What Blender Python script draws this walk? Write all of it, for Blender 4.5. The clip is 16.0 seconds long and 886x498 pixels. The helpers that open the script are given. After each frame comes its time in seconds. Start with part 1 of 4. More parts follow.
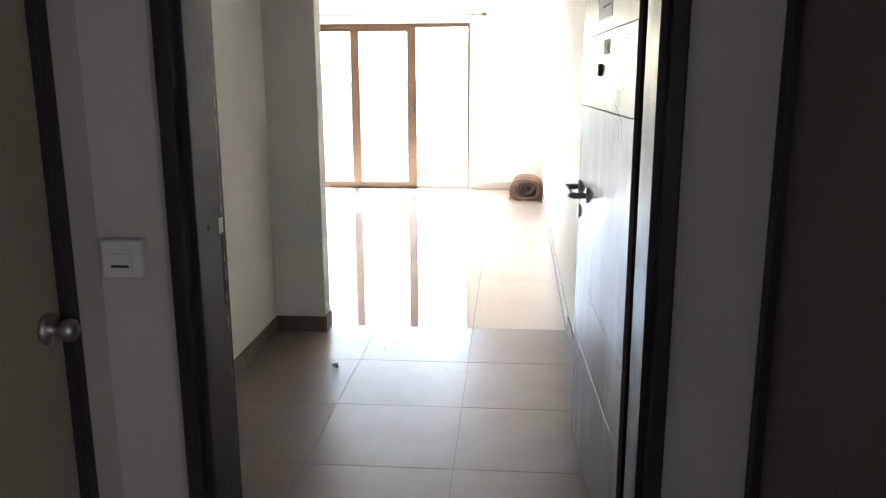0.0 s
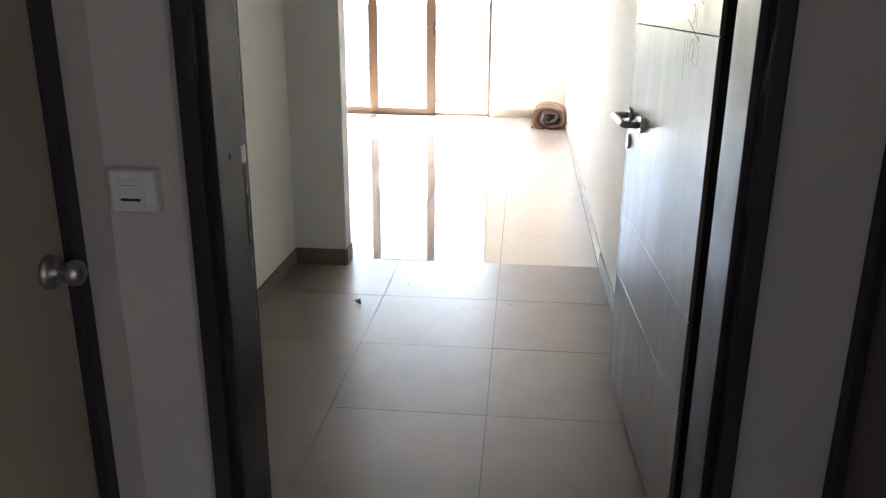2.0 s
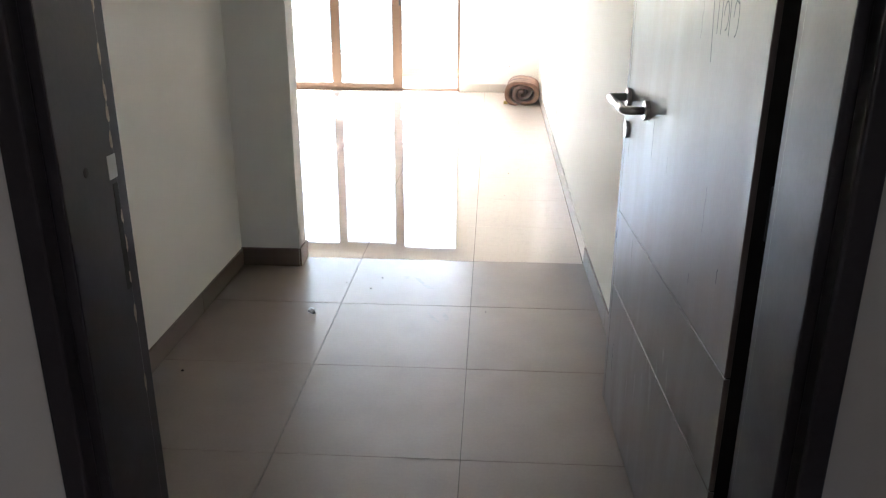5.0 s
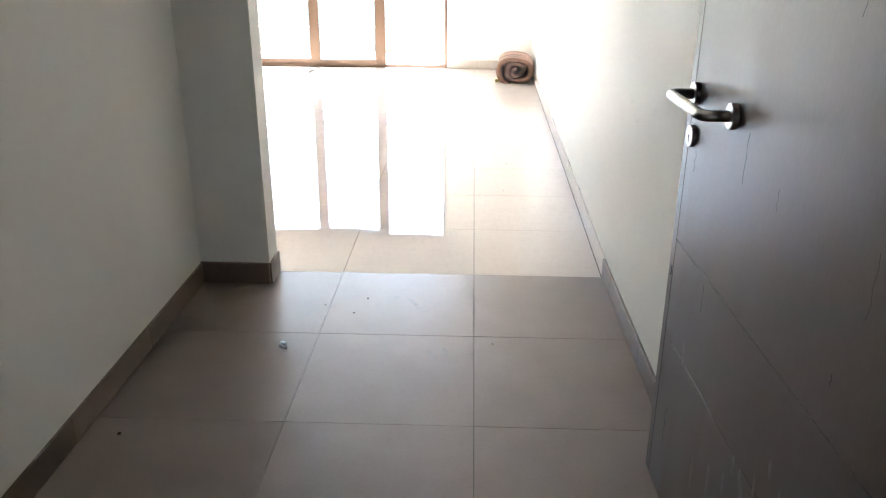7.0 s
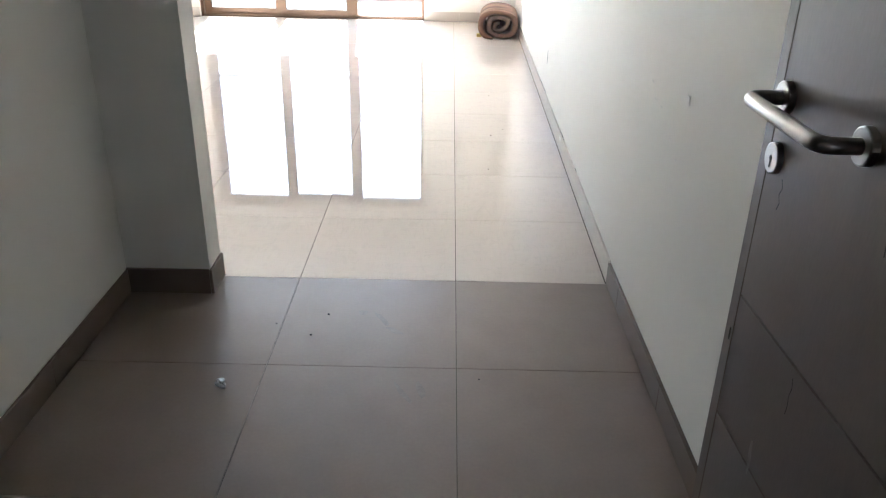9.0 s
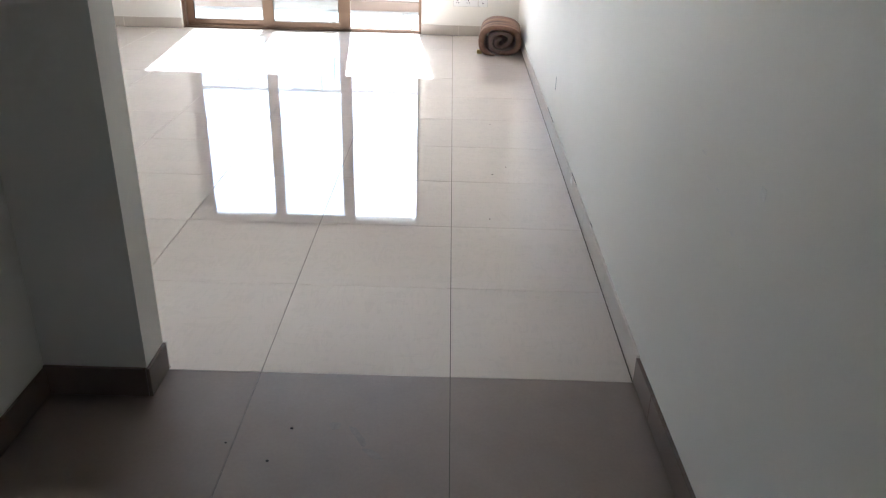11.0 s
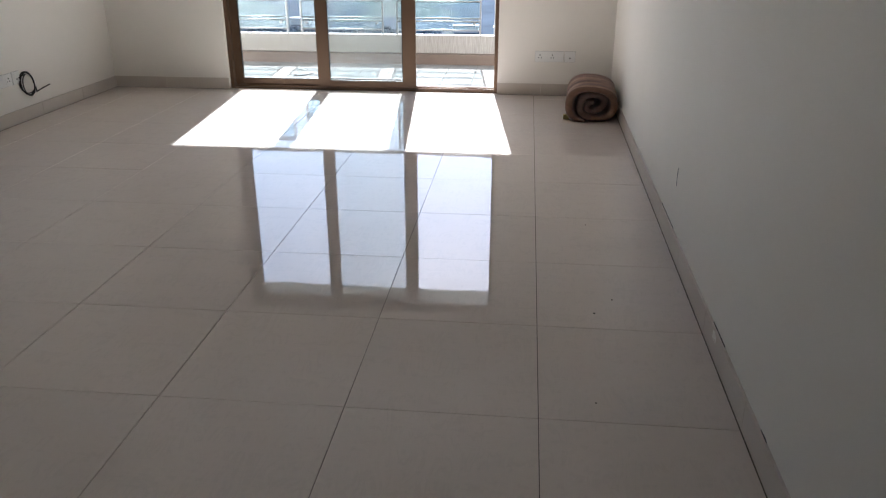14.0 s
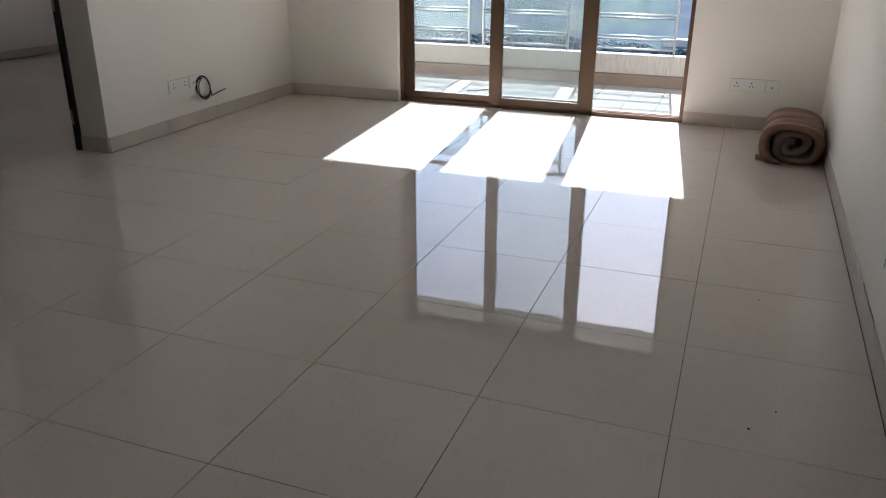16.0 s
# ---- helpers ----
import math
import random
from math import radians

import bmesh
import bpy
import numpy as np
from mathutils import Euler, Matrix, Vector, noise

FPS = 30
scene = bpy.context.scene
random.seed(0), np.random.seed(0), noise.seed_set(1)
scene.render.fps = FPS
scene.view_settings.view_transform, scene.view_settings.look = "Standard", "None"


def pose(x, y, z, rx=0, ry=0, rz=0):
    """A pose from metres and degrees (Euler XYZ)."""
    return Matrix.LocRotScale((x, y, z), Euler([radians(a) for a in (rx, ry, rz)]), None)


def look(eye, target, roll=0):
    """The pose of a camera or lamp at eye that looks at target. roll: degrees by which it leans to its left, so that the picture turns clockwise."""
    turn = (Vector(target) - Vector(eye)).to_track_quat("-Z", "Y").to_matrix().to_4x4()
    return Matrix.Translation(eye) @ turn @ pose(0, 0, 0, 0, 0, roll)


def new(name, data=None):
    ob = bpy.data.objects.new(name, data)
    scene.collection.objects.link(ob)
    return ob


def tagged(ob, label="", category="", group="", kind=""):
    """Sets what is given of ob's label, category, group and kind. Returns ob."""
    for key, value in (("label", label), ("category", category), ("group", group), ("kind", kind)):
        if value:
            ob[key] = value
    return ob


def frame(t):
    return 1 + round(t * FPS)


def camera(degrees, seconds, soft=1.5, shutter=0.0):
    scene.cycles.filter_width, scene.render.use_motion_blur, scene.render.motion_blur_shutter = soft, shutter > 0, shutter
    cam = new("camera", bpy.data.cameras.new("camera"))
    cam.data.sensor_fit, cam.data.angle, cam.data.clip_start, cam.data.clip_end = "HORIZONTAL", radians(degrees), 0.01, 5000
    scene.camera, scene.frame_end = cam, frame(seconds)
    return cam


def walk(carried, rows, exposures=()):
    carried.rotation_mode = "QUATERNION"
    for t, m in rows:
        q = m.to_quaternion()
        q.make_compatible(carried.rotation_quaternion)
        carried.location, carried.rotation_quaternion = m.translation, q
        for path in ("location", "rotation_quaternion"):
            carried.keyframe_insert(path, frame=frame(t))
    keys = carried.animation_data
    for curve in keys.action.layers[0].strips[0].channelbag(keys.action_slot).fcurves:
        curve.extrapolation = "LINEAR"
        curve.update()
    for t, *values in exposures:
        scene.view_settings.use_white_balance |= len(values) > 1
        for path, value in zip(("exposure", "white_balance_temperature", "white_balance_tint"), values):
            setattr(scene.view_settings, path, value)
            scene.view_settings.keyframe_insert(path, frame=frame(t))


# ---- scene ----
cam = camera(59.2, 16.0, soft=1.2)
PATH = [
    (0, (0.199, -4.647, 1.529), (0.038, -2.7, 1.099), -0.2),
    (0.5, (0.216, -4.614, 1.507), (0.056, -2.681, 1.019), -0.0),
    (1, (0.221, -4.592, 1.495), (0.055, -2.675, 0.947), 0.4),
    (1.5, (0.167, -4.507, 1.486), (-0.016, -2.602, 0.906), 0.4),
    (2, (0.086, -4.422, 1.493), (-0.098, -2.525, 0.886), 0.4),
    (2.5, (0.035, -4.372, 1.505), (-0.138, -2.477, 0.889), 0.5),
    (3, (0.039, -4.333, 1.533), (-0.1, -2.431, 0.93), 0.3),
    (3.5, (0.074, -4.233, 1.547), (-0.043, -2.314, 0.995), 0.6),
    (4, (0.101, -4.136, 1.513), (-0.012, -2.212, 0.978), 0.6),
    (4.2, (0.101, -4.1, 1.498), (-0.019, -2.185, 0.935), 0.5),
    (6.3, (-0.004, -3.473, 1.429), (-0.078, -1.607, 0.712), 0.0),
    (6.5, (0.005, -3.413, 1.429), (-0.062, -1.548, 0.708), 0.1),
    (7, (-0.026, -3.276, 1.417), (-0.092, -1.417, 0.683), 0.3),
    (7.5, (-0.07, -3.084, 1.418), (-0.144, -1.237, 0.652), 0.2),
    (8, (-0.095, -2.968, 1.395), (-0.113, -1.149, 0.565), 1.0),
    (8.5, (-0.055, -2.822, 1.39), (-0.061, -1.012, 0.538), 1.1),
    (11, (-0.033, -2.069, 1.415), (-0.034, -0.257, 0.568), 1.6),
    (11.5, (-0.061, -1.876, 1.404), (-0.071, -0.058, 0.57), 1.4),
    (12, (-0.129, -1.664, 1.415), (-0.148, 0.162, 0.598), 1.1),
    (12.5, (-0.107, -1.462, 1.396), (-0.121, 0.368, 0.589), 0.6),
    (13, (-0.037, -1.233, 1.388), (-0.044, 0.606, 0.602), 0.6),
    (13.5, (-0.043, -1.077, 1.386), (-0.12, 0.765, 0.61), 0.4),
    (14, (-0.081, -0.812, 1.376), (-0.273, 1.028, 0.615), -0.0),
    (14.5, (-0.057, -0.701, 1.373), (-0.302, 1.135, 0.619), 0.4),
    (15, (0.036, -0.559, 1.371), (-0.439, 1.231, 0.616), -0.1),
    (15.5, (0.08, -0.445, 1.385), (-0.533, 1.304, 0.633), -0.1),
    (16, (0.049, -0.266, 1.375), (-0.601, 1.474, 0.634), 0.3),
]
EXPOSURES = [(0, 5.1, 5750, 10), (1.5, 5.12, 5750, 10), (4.2, 5.0, 5750, 10.5), (6.5, 5.42, 5700, 10.5), (7, 5.19, 5650, 10), (8.0, 4.98, 5560, 9), (8.7, 4.83, 5520, 9), (11, 3.98, 5400, 10), (12.5, 3.53, 5480, 11), (13.5, 2.62, 5620, 11.5), (14.5, 2.37, 5700, 11.5), (16, 2.21, 5750, 11.5)]
LANDING_POWER, LANDING_BACK_FILL_POWER = 0.155, 0.12
walk(cam, [(t, look(eye, target, roll)) for t, eye, target, roll in PATH], EXPOSURES)

# ---- daylight ----
SUN_ELEVATION = math.atan2(0.737, 1.005)
world = bpy.data.worlds.new("world")
scene.world = world
world.use_nodes = True
sky = world.node_tree.nodes.new("ShaderNodeTexSky")
sky.sky_type, sky.sun_disc = "NISHITA", False
sky.sun_elevation, sky.sun_rotation = SUN_ELEVATION, math.atan2(-0.1, 1.0)
sky.altitude, sky.air_density, sky.dust_density = 500, 1.0, 1.2
world.node_tree.links.new(sky.outputs[0], world.node_tree.nodes["Background"].inputs[0])
world.node_tree.nodes["Background"].inputs[1].default_value = 0.070

sun = new("sun", bpy.data.lights.new("sun", "SUN"))
sun.data.energy, sun.data.angle, sun.data.color = 5.0, radians(0.53), (1.0, 0.965, 0.91)
sun.matrix_world = look((-1.0, 10.0, 7.37), (0, 0, 0))


def opening_lamp(name, m, w, h, power, colour):
    """An area lamp in an unseen opening, in place of light from outside."""
    lamp = new(name, bpy.data.lights.new(name, "AREA"))
    lamp.data.shape, lamp.data.size, lamp.data.size_y = "RECTANGLE", w, h
    lamp.data.energy, lamp.data.color = power, colour
    lamp.matrix_world = m
    return lamp


# unseen landing lamps: a side one after the bell's shadow, an added fill behind
opening_lamp("landing_side_light", look((0.97, -4.85, 1.15), (-0.8, -4.85, 1.15)), 0.60, 0.80, LANDING_POWER, (1.0, 0.92, 0.85))
opening_lamp("landing_back_fill", look((0.35, -6.66, 1.25), (0.35, 0.0, 1.25)), 0.66, 0.96, LANDING_BACK_FILL_POWER, (1.0, 0.92, 0.85))


# ---- materials ----
def material(name, colour, rough=0.5, metal=0.0, spec=0.5, var=0.06, scale=8.0, fine=120.0, bump=0.0, rough_var=0.0,
             stretch=(1, 1, 1), random_amount=0.0, sheen=0.0, coat=0.0, second=None, second_scale=1.5, second_edge=(0.45, 0.65)):
    m = bpy.data.materials.new(name)
    m.use_nodes = True
    nt = m.node_tree
    b = nt.nodes["Principled BSDF"]
    link = nt.links.new
    coords = nt.nodes.new("ShaderNodeTexCoord")
    mapping = nt.nodes.new("ShaderNodeMapping")
    geo = nt.nodes.new("ShaderNodeNewGeometry")
    mapping.inputs["Scale"].default_value = stretch
    link(geo.outputs["Position"], mapping.inputs["Vector"])
    n1, n2 = nt.nodes.new("ShaderNodeTexNoise"), nt.nodes.new("ShaderNodeTexNoise")
    n1.inputs["Scale"].default_value, n1.inputs["Detail"].default_value = scale, 5
    n2.inputs["Scale"].default_value, n2.inputs["Detail"].default_value = fine, 3
    for n in (n1, n2):
        link(mapping.outputs[0], n.inputs["Vector"])
    add = nt.nodes.new("ShaderNodeMath")
    add.operation = "MULTIPLY_ADD"
    link(n2.outputs["Fac"], add.inputs[0])
    add.inputs[1].default_value = 0.4
    link(n1.outputs["Fac"], add.inputs[2])
    val = nt.nodes.new("ShaderNodeMapRange")
    link(add.outputs[0], val.inputs["Value"])
    val.inputs["From Min"].default_value, val.inputs["From Max"].default_value = 0.45, 0.95
    val.inputs["To Min"].default_value, val.inputs["To Max"].default_value = 1 - var, 1 + var
    factor = val.outputs[0]
    if random_amount:
        info = nt.nodes.new("ShaderNodeObjectInfo")
        r = nt.nodes.new("ShaderNodeMapRange")
        link(info.outputs["Random"], r.inputs["Value"])
        r.inputs["To Min"].default_value, r.inputs["To Max"].default_value = 1 - random_amount, 1 + random_amount
        mul = nt.nodes.new("ShaderNodeMath")
        mul.operation = "MULTIPLY"
        link(factor, mul.inputs[0])
        link(r.outputs[0], mul.inputs[1])
        factor = mul.outputs[0]
    base = nt.nodes.new("ShaderNodeRGB")
    base.outputs[0].default_value = (*colour, 1)
    source = base.outputs[0]
    if second:
        n3 = nt.nodes.new("ShaderNodeTexNoise")
        n3.inputs["Scale"].default_value, n3.inputs["Detail"].default_value = second_scale, 6
        link(mapping.outputs[0], n3.inputs["Vector"])
        edge = nt.nodes.new("ShaderNodeMapRange")
        link(n3.outputs["Fac"], edge.inputs["Value"])
        edge.inputs["From Min"].default_value, edge.inputs["From Max"].default_value = second_edge
        mix = nt.nodes.new("ShaderNodeMix")
        mix.data_type = "RGBA"
        link(edge.outputs[0], mix.inputs[0])
        link(source, mix.inputs[6])
        mix.inputs[7].default_value = (*second, 1)
        source = mix.outputs[2]
    hsv = nt.nodes.new("ShaderNodeHueSaturation")
    link(source, hsv.inputs["Color"])
    link(factor, hsv.inputs["Value"])
    link(hsv.outputs[0], b.inputs["Base Color"])
    b.inputs["Roughness"].default_value, b.inputs["Metallic"].default_value = rough, metal
    b.inputs["Specular IOR Level"].default_value = spec
    b.inputs["Sheen Weight"].default_value = sheen
    b.inputs["Coat Weight"].default_value = coat
    b.inputs["Coat Roughness"].default_value = 0.25
    if rough_var:
        rr = nt.nodes.new("ShaderNodeMapRange")
        link(n1.outputs["Fac"], rr.inputs["Value"])
        rr.inputs["From Min"].default_value, rr.inputs["From Max"].default_value = 0.35, 0.65
        rr.inputs["To Min"].default_value, rr.inputs["To Max"].default_value = max(0.0, rough - rough_var), rough + rough_var
        link(rr.outputs[0], b.inputs["Roughness"])
    if bump:
        bp = nt.nodes.new("ShaderNodeBump")
        bp.inputs["Strength"].default_value, bp.inputs["Distance"].default_value = 0.5, bump
        link(add.outputs[0], bp.inputs["Height"])
        link(bp.outputs[0], b.inputs["Normal"])
    return m


def glass_material(name, tint, dust, dust_colour=(0.8, 0.8, 0.78)):
    """A thin pane: see-through, with gloss by Fresnel and a film of dust."""
    m = bpy.data.materials.new(name)
    m.use_nodes = True
    nt = m.node_tree
    nt.nodes.remove(nt.nodes["Principled BSDF"])
    out = nt.nodes["Material Output"]
    clear, gloss, film = nt.nodes.new("ShaderNodeBsdfTransparent"), nt.nodes.new("ShaderNodeBsdfGlossy"), nt.nodes.new("ShaderNodeBsdfDiffuse")
    clear.inputs[0].default_value = (*tint, 1)
    gloss.inputs["Roughness"].default_value = 0.01
    film.inputs[0].default_value = (*dust_colour, 1)
    fres = nt.nodes.new("ShaderNodeFresnel")
    fres.inputs[0].default_value = 1.5
    noise_tex = nt.nodes.new("ShaderNodeTexNoise")
    noise_tex.inputs["Scale"].default_value, noise_tex.inputs["Detail"].default_value = 5, 6
    geo = nt.nodes.new("ShaderNodeNewGeometry")
    nt.links.new(geo.outputs["Position"], noise_tex.inputs["Vector"])
    rng = nt.nodes.new("ShaderNodeMapRange")
    nt.links.new(noise_tex.outputs["Fac"], rng.inputs["Value"])
    rng.inputs["From Min"].default_value, rng.inputs["From Max"].default_value = 0.35, 0.7
    rng.inputs["To Min"].default_value, rng.inputs["To Max"].default_value = dust * 0.5, dust * 1.6
    a, b = nt.nodes.new("ShaderNodeMixShader"), nt.nodes.new("ShaderNodeMixShader")
    nt.links.new(rng.outputs[0], a.inputs[0])
    nt.links.new(clear.outputs[0], a.inputs[1])
    nt.links.new(film.outputs[0], a.inputs[2])
    nt.links.new(fres.outputs[0], b.inputs[0])
    nt.links.new(a.outputs[0], b.inputs[1])
    nt.links.new(gloss.outputs[0], b.inputs[2])
    nt.links.new(b.outputs[0], out.inputs["Surface"])
    return m


def polished_tile():
    """Polished cream vitrified tile, with wiped smears that dull the gloss."""
    m = material("polished_cream_tile", (0.685, 0.607, 0.540), rough=0.035, spec=0.5, var=0.02, scale=3.0, fine=60, random_amount=0.012)
    nt = m.node_tree
    b = nt.nodes["Principled BSDF"]
    geo = nt.nodes.new("ShaderNodeNewGeometry")
    mp = nt.nodes.new("ShaderNodeMapping")
    mp.inputs["Rotation"].default_value = (0, 0, 0.7)
    mp.inputs["Scale"].default_value = (1.6, 6.0, 1.0)
    nt.links.new(geo.outputs["Position"], mp.inputs["Vector"])
    n = nt.nodes.new("ShaderNodeTexNoise")
    n.inputs["Scale"].default_value, n.inputs["Detail"].default_value, n.inputs["Distortion"].default_value = 2.2, 8, 1.6
    nt.links.new(mp.outputs[0], n.inputs["Vector"])
    r = nt.nodes.new("ShaderNodeMapRange")
    nt.links.new(n.outputs["Fac"], r.inputs["Value"])
    r.inputs["From Min"].default_value, r.inputs["From Max"].default_value = 0.5, 0.72
    r.inputs["To Min"].default_value, r.inputs["To Max"].default_value = 0.012, 0.06
    nt.links.new(r.outputs[0], b.inputs["Roughness"])
    mp2 = nt.nodes.new("ShaderNodeMapping")
    mp2.inputs["Rotation"].default_value = (0, 0, -0.5)
    mp2.inputs["Scale"].default_value = (4.6, 1.3, 1.0)
    nt.links.new(geo.outputs["Position"], mp2.inputs["Vector"])
    n2 = nt.nodes.new("ShaderNodeTexNoise")
    n2.inputs["Scale"].default_value, n2.inputs["Detail"].default_value, n2.inputs["Distortion"].default_value = 2.4, 9, 2.6
    nt.links.new(mp2.outputs[0], n2.inputs["Vector"])
    centre = nt.nodes.new("ShaderNodeMath")
    centre.operation = "SUBTRACT"
    nt.links.new(n2.outputs["Fac"], centre.inputs[0])
    centre.inputs[1].default_value = 0.5
    ridge = nt.nodes.new("ShaderNodeMath")
    ridge.operation = "ABSOLUTE"
    nt.links.new(centre.outputs[0], ridge.inputs[0])
    line = nt.nodes.new("ShaderNodeMapRange")
    nt.links.new(ridge.outputs[0], line.inputs["Value"])
    line.inputs["From Min"].default_value, line.inputs["From Max"].default_value = 0.010, 0.050
    line.inputs["To Min"].default_value, line.inputs["To Max"].default_value = 1.0, 0.0
    patch = nt.nodes.new("ShaderNodeMapRange")
    nt.links.new(n.outputs["Fac"], patch.inputs["Value"])
    patch.inputs["From Min"].default_value, patch.inputs["From Max"].default_value = 0.44, 0.54
    streak = nt.nodes.new("ShaderNodeMath")
    streak.operation = "MULTIPLY"
    nt.links.new(line.outputs[0], streak.inputs[0])
    nt.links.new(patch.outputs[0], streak.inputs[1])
    gloss = nt.nodes.new("ShaderNodeMapRange")
    # short parallel wipes of a dried mop
    mp3 = nt.nodes.new("ShaderNodeMapping")
    mp3.inputs["Rotation"].default_value = (0, 0, 0.95)
    mp3.inputs["Scale"].default_value = (2.6, 24.0, 1.0)
    nt.links.new(geo.outputs["Position"], mp3.inputs["Vector"])
    n3 = nt.nodes.new("ShaderNodeTexNoise")
    n3.inputs["Scale"].default_value, n3.inputs["Detail"].default_value, n3.inputs["Distortion"].default_value = 1.6, 5, 0.9
    nt.links.new(mp3.outputs[0], n3.inputs["Vector"])
    wipe = nt.nodes.new("ShaderNodeMapRange")
    nt.links.new(n3.outputs["Fac"], wipe.inputs["Value"])
    wipe.inputs["From Min"].default_value, wipe.inputs["From Max"].default_value = 0.585, 0.66
    either = nt.nodes.new("ShaderNodeMath")
    either.operation = "MAXIMUM"
    nt.links.new(streak.outputs[0], either.inputs[0])
    wiped = nt.nodes.new("ShaderNodeMapRange")
    nt.links.new(n.outputs["Fac"], wiped.inputs["Value"])
    wiped.inputs["From Min"].default_value, wiped.inputs["From Max"].default_value = 0.52, 0.60
    some = nt.nodes.new("ShaderNodeMath")
    some.operation = "MULTIPLY"
    nt.links.new(wipe.outputs[0], some.inputs[0])
    nt.links.new(wiped.outputs[0], some.inputs[1])
    nt.links.new(some.outputs[0], either.inputs[1])
    nt.links.new(either.outputs[0], gloss.inputs["Value"])
    gloss.inputs["To Min"].default_value, gloss.inputs["To Max"].default_value = 0.55, 1.0
    nt.links.new(gloss.outputs[0], b.inputs["Specular IOR Level"])
    wave = nt.nodes.new("ShaderNodeTexNoise")
    wave.inputs["Scale"].default_value = 5.0
    nt.links.new(geo.outputs["Position"], wave.inputs["Vector"])
    bp = nt.nodes.new("ShaderNodeBump")
    bp.inputs["Strength"].default_value, bp.inputs["Distance"].default_value = 0.25, 0.0006
    nt.links.new(wave.outputs["Fac"], bp.inputs["Height"])
    nt.links.new(bp.outputs[0], b.inputs["Normal"])
    return m


def blanket_material():
    """Tan-brown plush blanket with soft darker and paler bands woven across it."""
    m = material("brown_plush", (0.25, 0.142, 0.092), rough=0.95, var=0.2, scale=22, fine=260, bump=0.006, sheen=0.2, spec=0.1)
    nt = m.node_tree
    hsv = next(n for n in nt.nodes if n.bl_idname == "ShaderNodeHueSaturation")
    geo = nt.nodes.new("ShaderNodeNewGeometry")
    mp = nt.nodes.new("ShaderNodeMapping")
    mp.inputs["Scale"].default_value = (2.5, 11.0, 2.5)
    nt.links.new(geo.outputs["Position"], mp.inputs["Vector"])
    n = nt.nodes.new("ShaderNodeTexNoise")
    n.inputs["Scale"].default_value, n.inputs["Detail"].default_value = 1.3, 3
    nt.links.new(mp.outputs[0], n.inputs["Vector"])
    ramp = nt.nodes.new("ShaderNodeValToRGB")
    e = ramp.color_ramp.elements
    e[0].position, e[0].color = 0.36, (0.115, 0.052, 0.034, 1)
    e[1].position, e[1].color = 0.66, (0.38, 0.225, 0.148, 1)
    mid = e.new(0.5)
    mid.color = (0.245, 0.130, 0.082, 1)
    nt.links.new(n.outputs["Fac"], ramp.inputs[0])
    nt.links.new(ramp.outputs[0], hsv.inputs["Color"])
    return m


WALL = material("cream_wall_paint", (0.86, 0.823, 0.757), rough=0.62, var=0.018, scale=2.2, fine=160, bump=0.0012, spec=0.3)
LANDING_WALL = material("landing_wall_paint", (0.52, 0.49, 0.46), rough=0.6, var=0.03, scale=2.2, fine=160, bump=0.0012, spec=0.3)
CEILING = material("white_ceiling_paint", (0.82, 0.80, 0.77), rough=0.8, var=0.015, scale=2.0, fine=120, bump=0.001)
CREAM_TILE = polished_tile()
DARK_TILE = material("matt_brown_grey_tile", (0.245, 0.192, 0.163), rough=0.33, spec=0.48, var=0.09, scale=5, fine=90, rough_var=0.008,
                     random_amount=0.03)
GROUT = material("dark_grout", (0.10, 0.085, 0.07), rough=0.9, var=0.2, scale=20)
SKIRT_CREAM = material("cream_skirting_tile", (0.62, 0.555, 0.49), rough=0.5, spec=0.3, var=0.03, scale=4)
SKIRT_DARK = material("brown_skirting_tile", (0.16, 0.115, 0.09), rough=0.4, var=0.06, scale=5)
BARE_TIMBER = material("bare_timber", (0.30, 0.24, 0.19), rough=0.8, var=0.25, scale=60)
DOOR = material("dark_veneer", (0.140, 0.110, 0.099), rough=0.38, spec=0.42, var=0.17, scale=3.5, fine=70, stretch=(3, 3, 0.7), rough_var=0.06, bump=0.00015)
DOOR_CORE = material("dark_groove", (0.012, 0.010, 0.010), rough=0.7, var=0.1)
FRAME = material("black_brown_painted_frame", (0.028, 0.024, 0.027), rough=0.42, spec=0.24, var=0.2, scale=5, fine=90, bump=0.0006, rough_var=0.06)
BEIGE_DOOR = material("beige_laminate", (0.31, 0.26, 0.20), rough=0.4, var=0.05, scale=3, stretch=(4, 4, 0.6))
STEEL = material("brushed_steel", (0.44, 0.42, 0.40), rough=0.31, metal=1.0, var=0.06, scale=20)
DULL_STEEL = material("dull_steel", (0.40, 0.39, 0.38), rough=0.42, metal=1.0, var=0.08, scale=20)
BRONZE = material("bronze_anodised_aluminium", (0.145, 0.090, 0.056), rough=0.32, metal=0.55, var=0.03, scale=6, fine=200, rough_var=0.015)
BLACK_RUBBER = material("black_rubber", (0.015, 0.015, 0.016), rough=0.5, var=0.1)
PLASTIC = material("white_plastic", (0.84, 0.83, 0.80), rough=0.3, var=0.02)
PLASTIC_AND_SHADOW_GREY = material("grey_plastic_and_shadow_line", (0.30, 0.29, 0.28), rough=0.4, var=0.05)
DARK_HOLE = material("socket_hole", (0.02, 0.02, 0.02), rough=0.8, var=0.05)
OLD_PLASTIC = material("dusty_white_plastic", (0.66, 0.645, 0.62), rough=0.4, var=0.08, scale=30)
PAPER = material("printed_paper", (0.75, 0.75, 0.73), rough=0.6, var=0.03)
INK = material("ink", (0.06, 0.06, 0.07), rough=0.7, var=0.1)
CHALK = material("pencil_scribble", (0.035, 0.035, 0.04), rough=0.8, var=0.2)
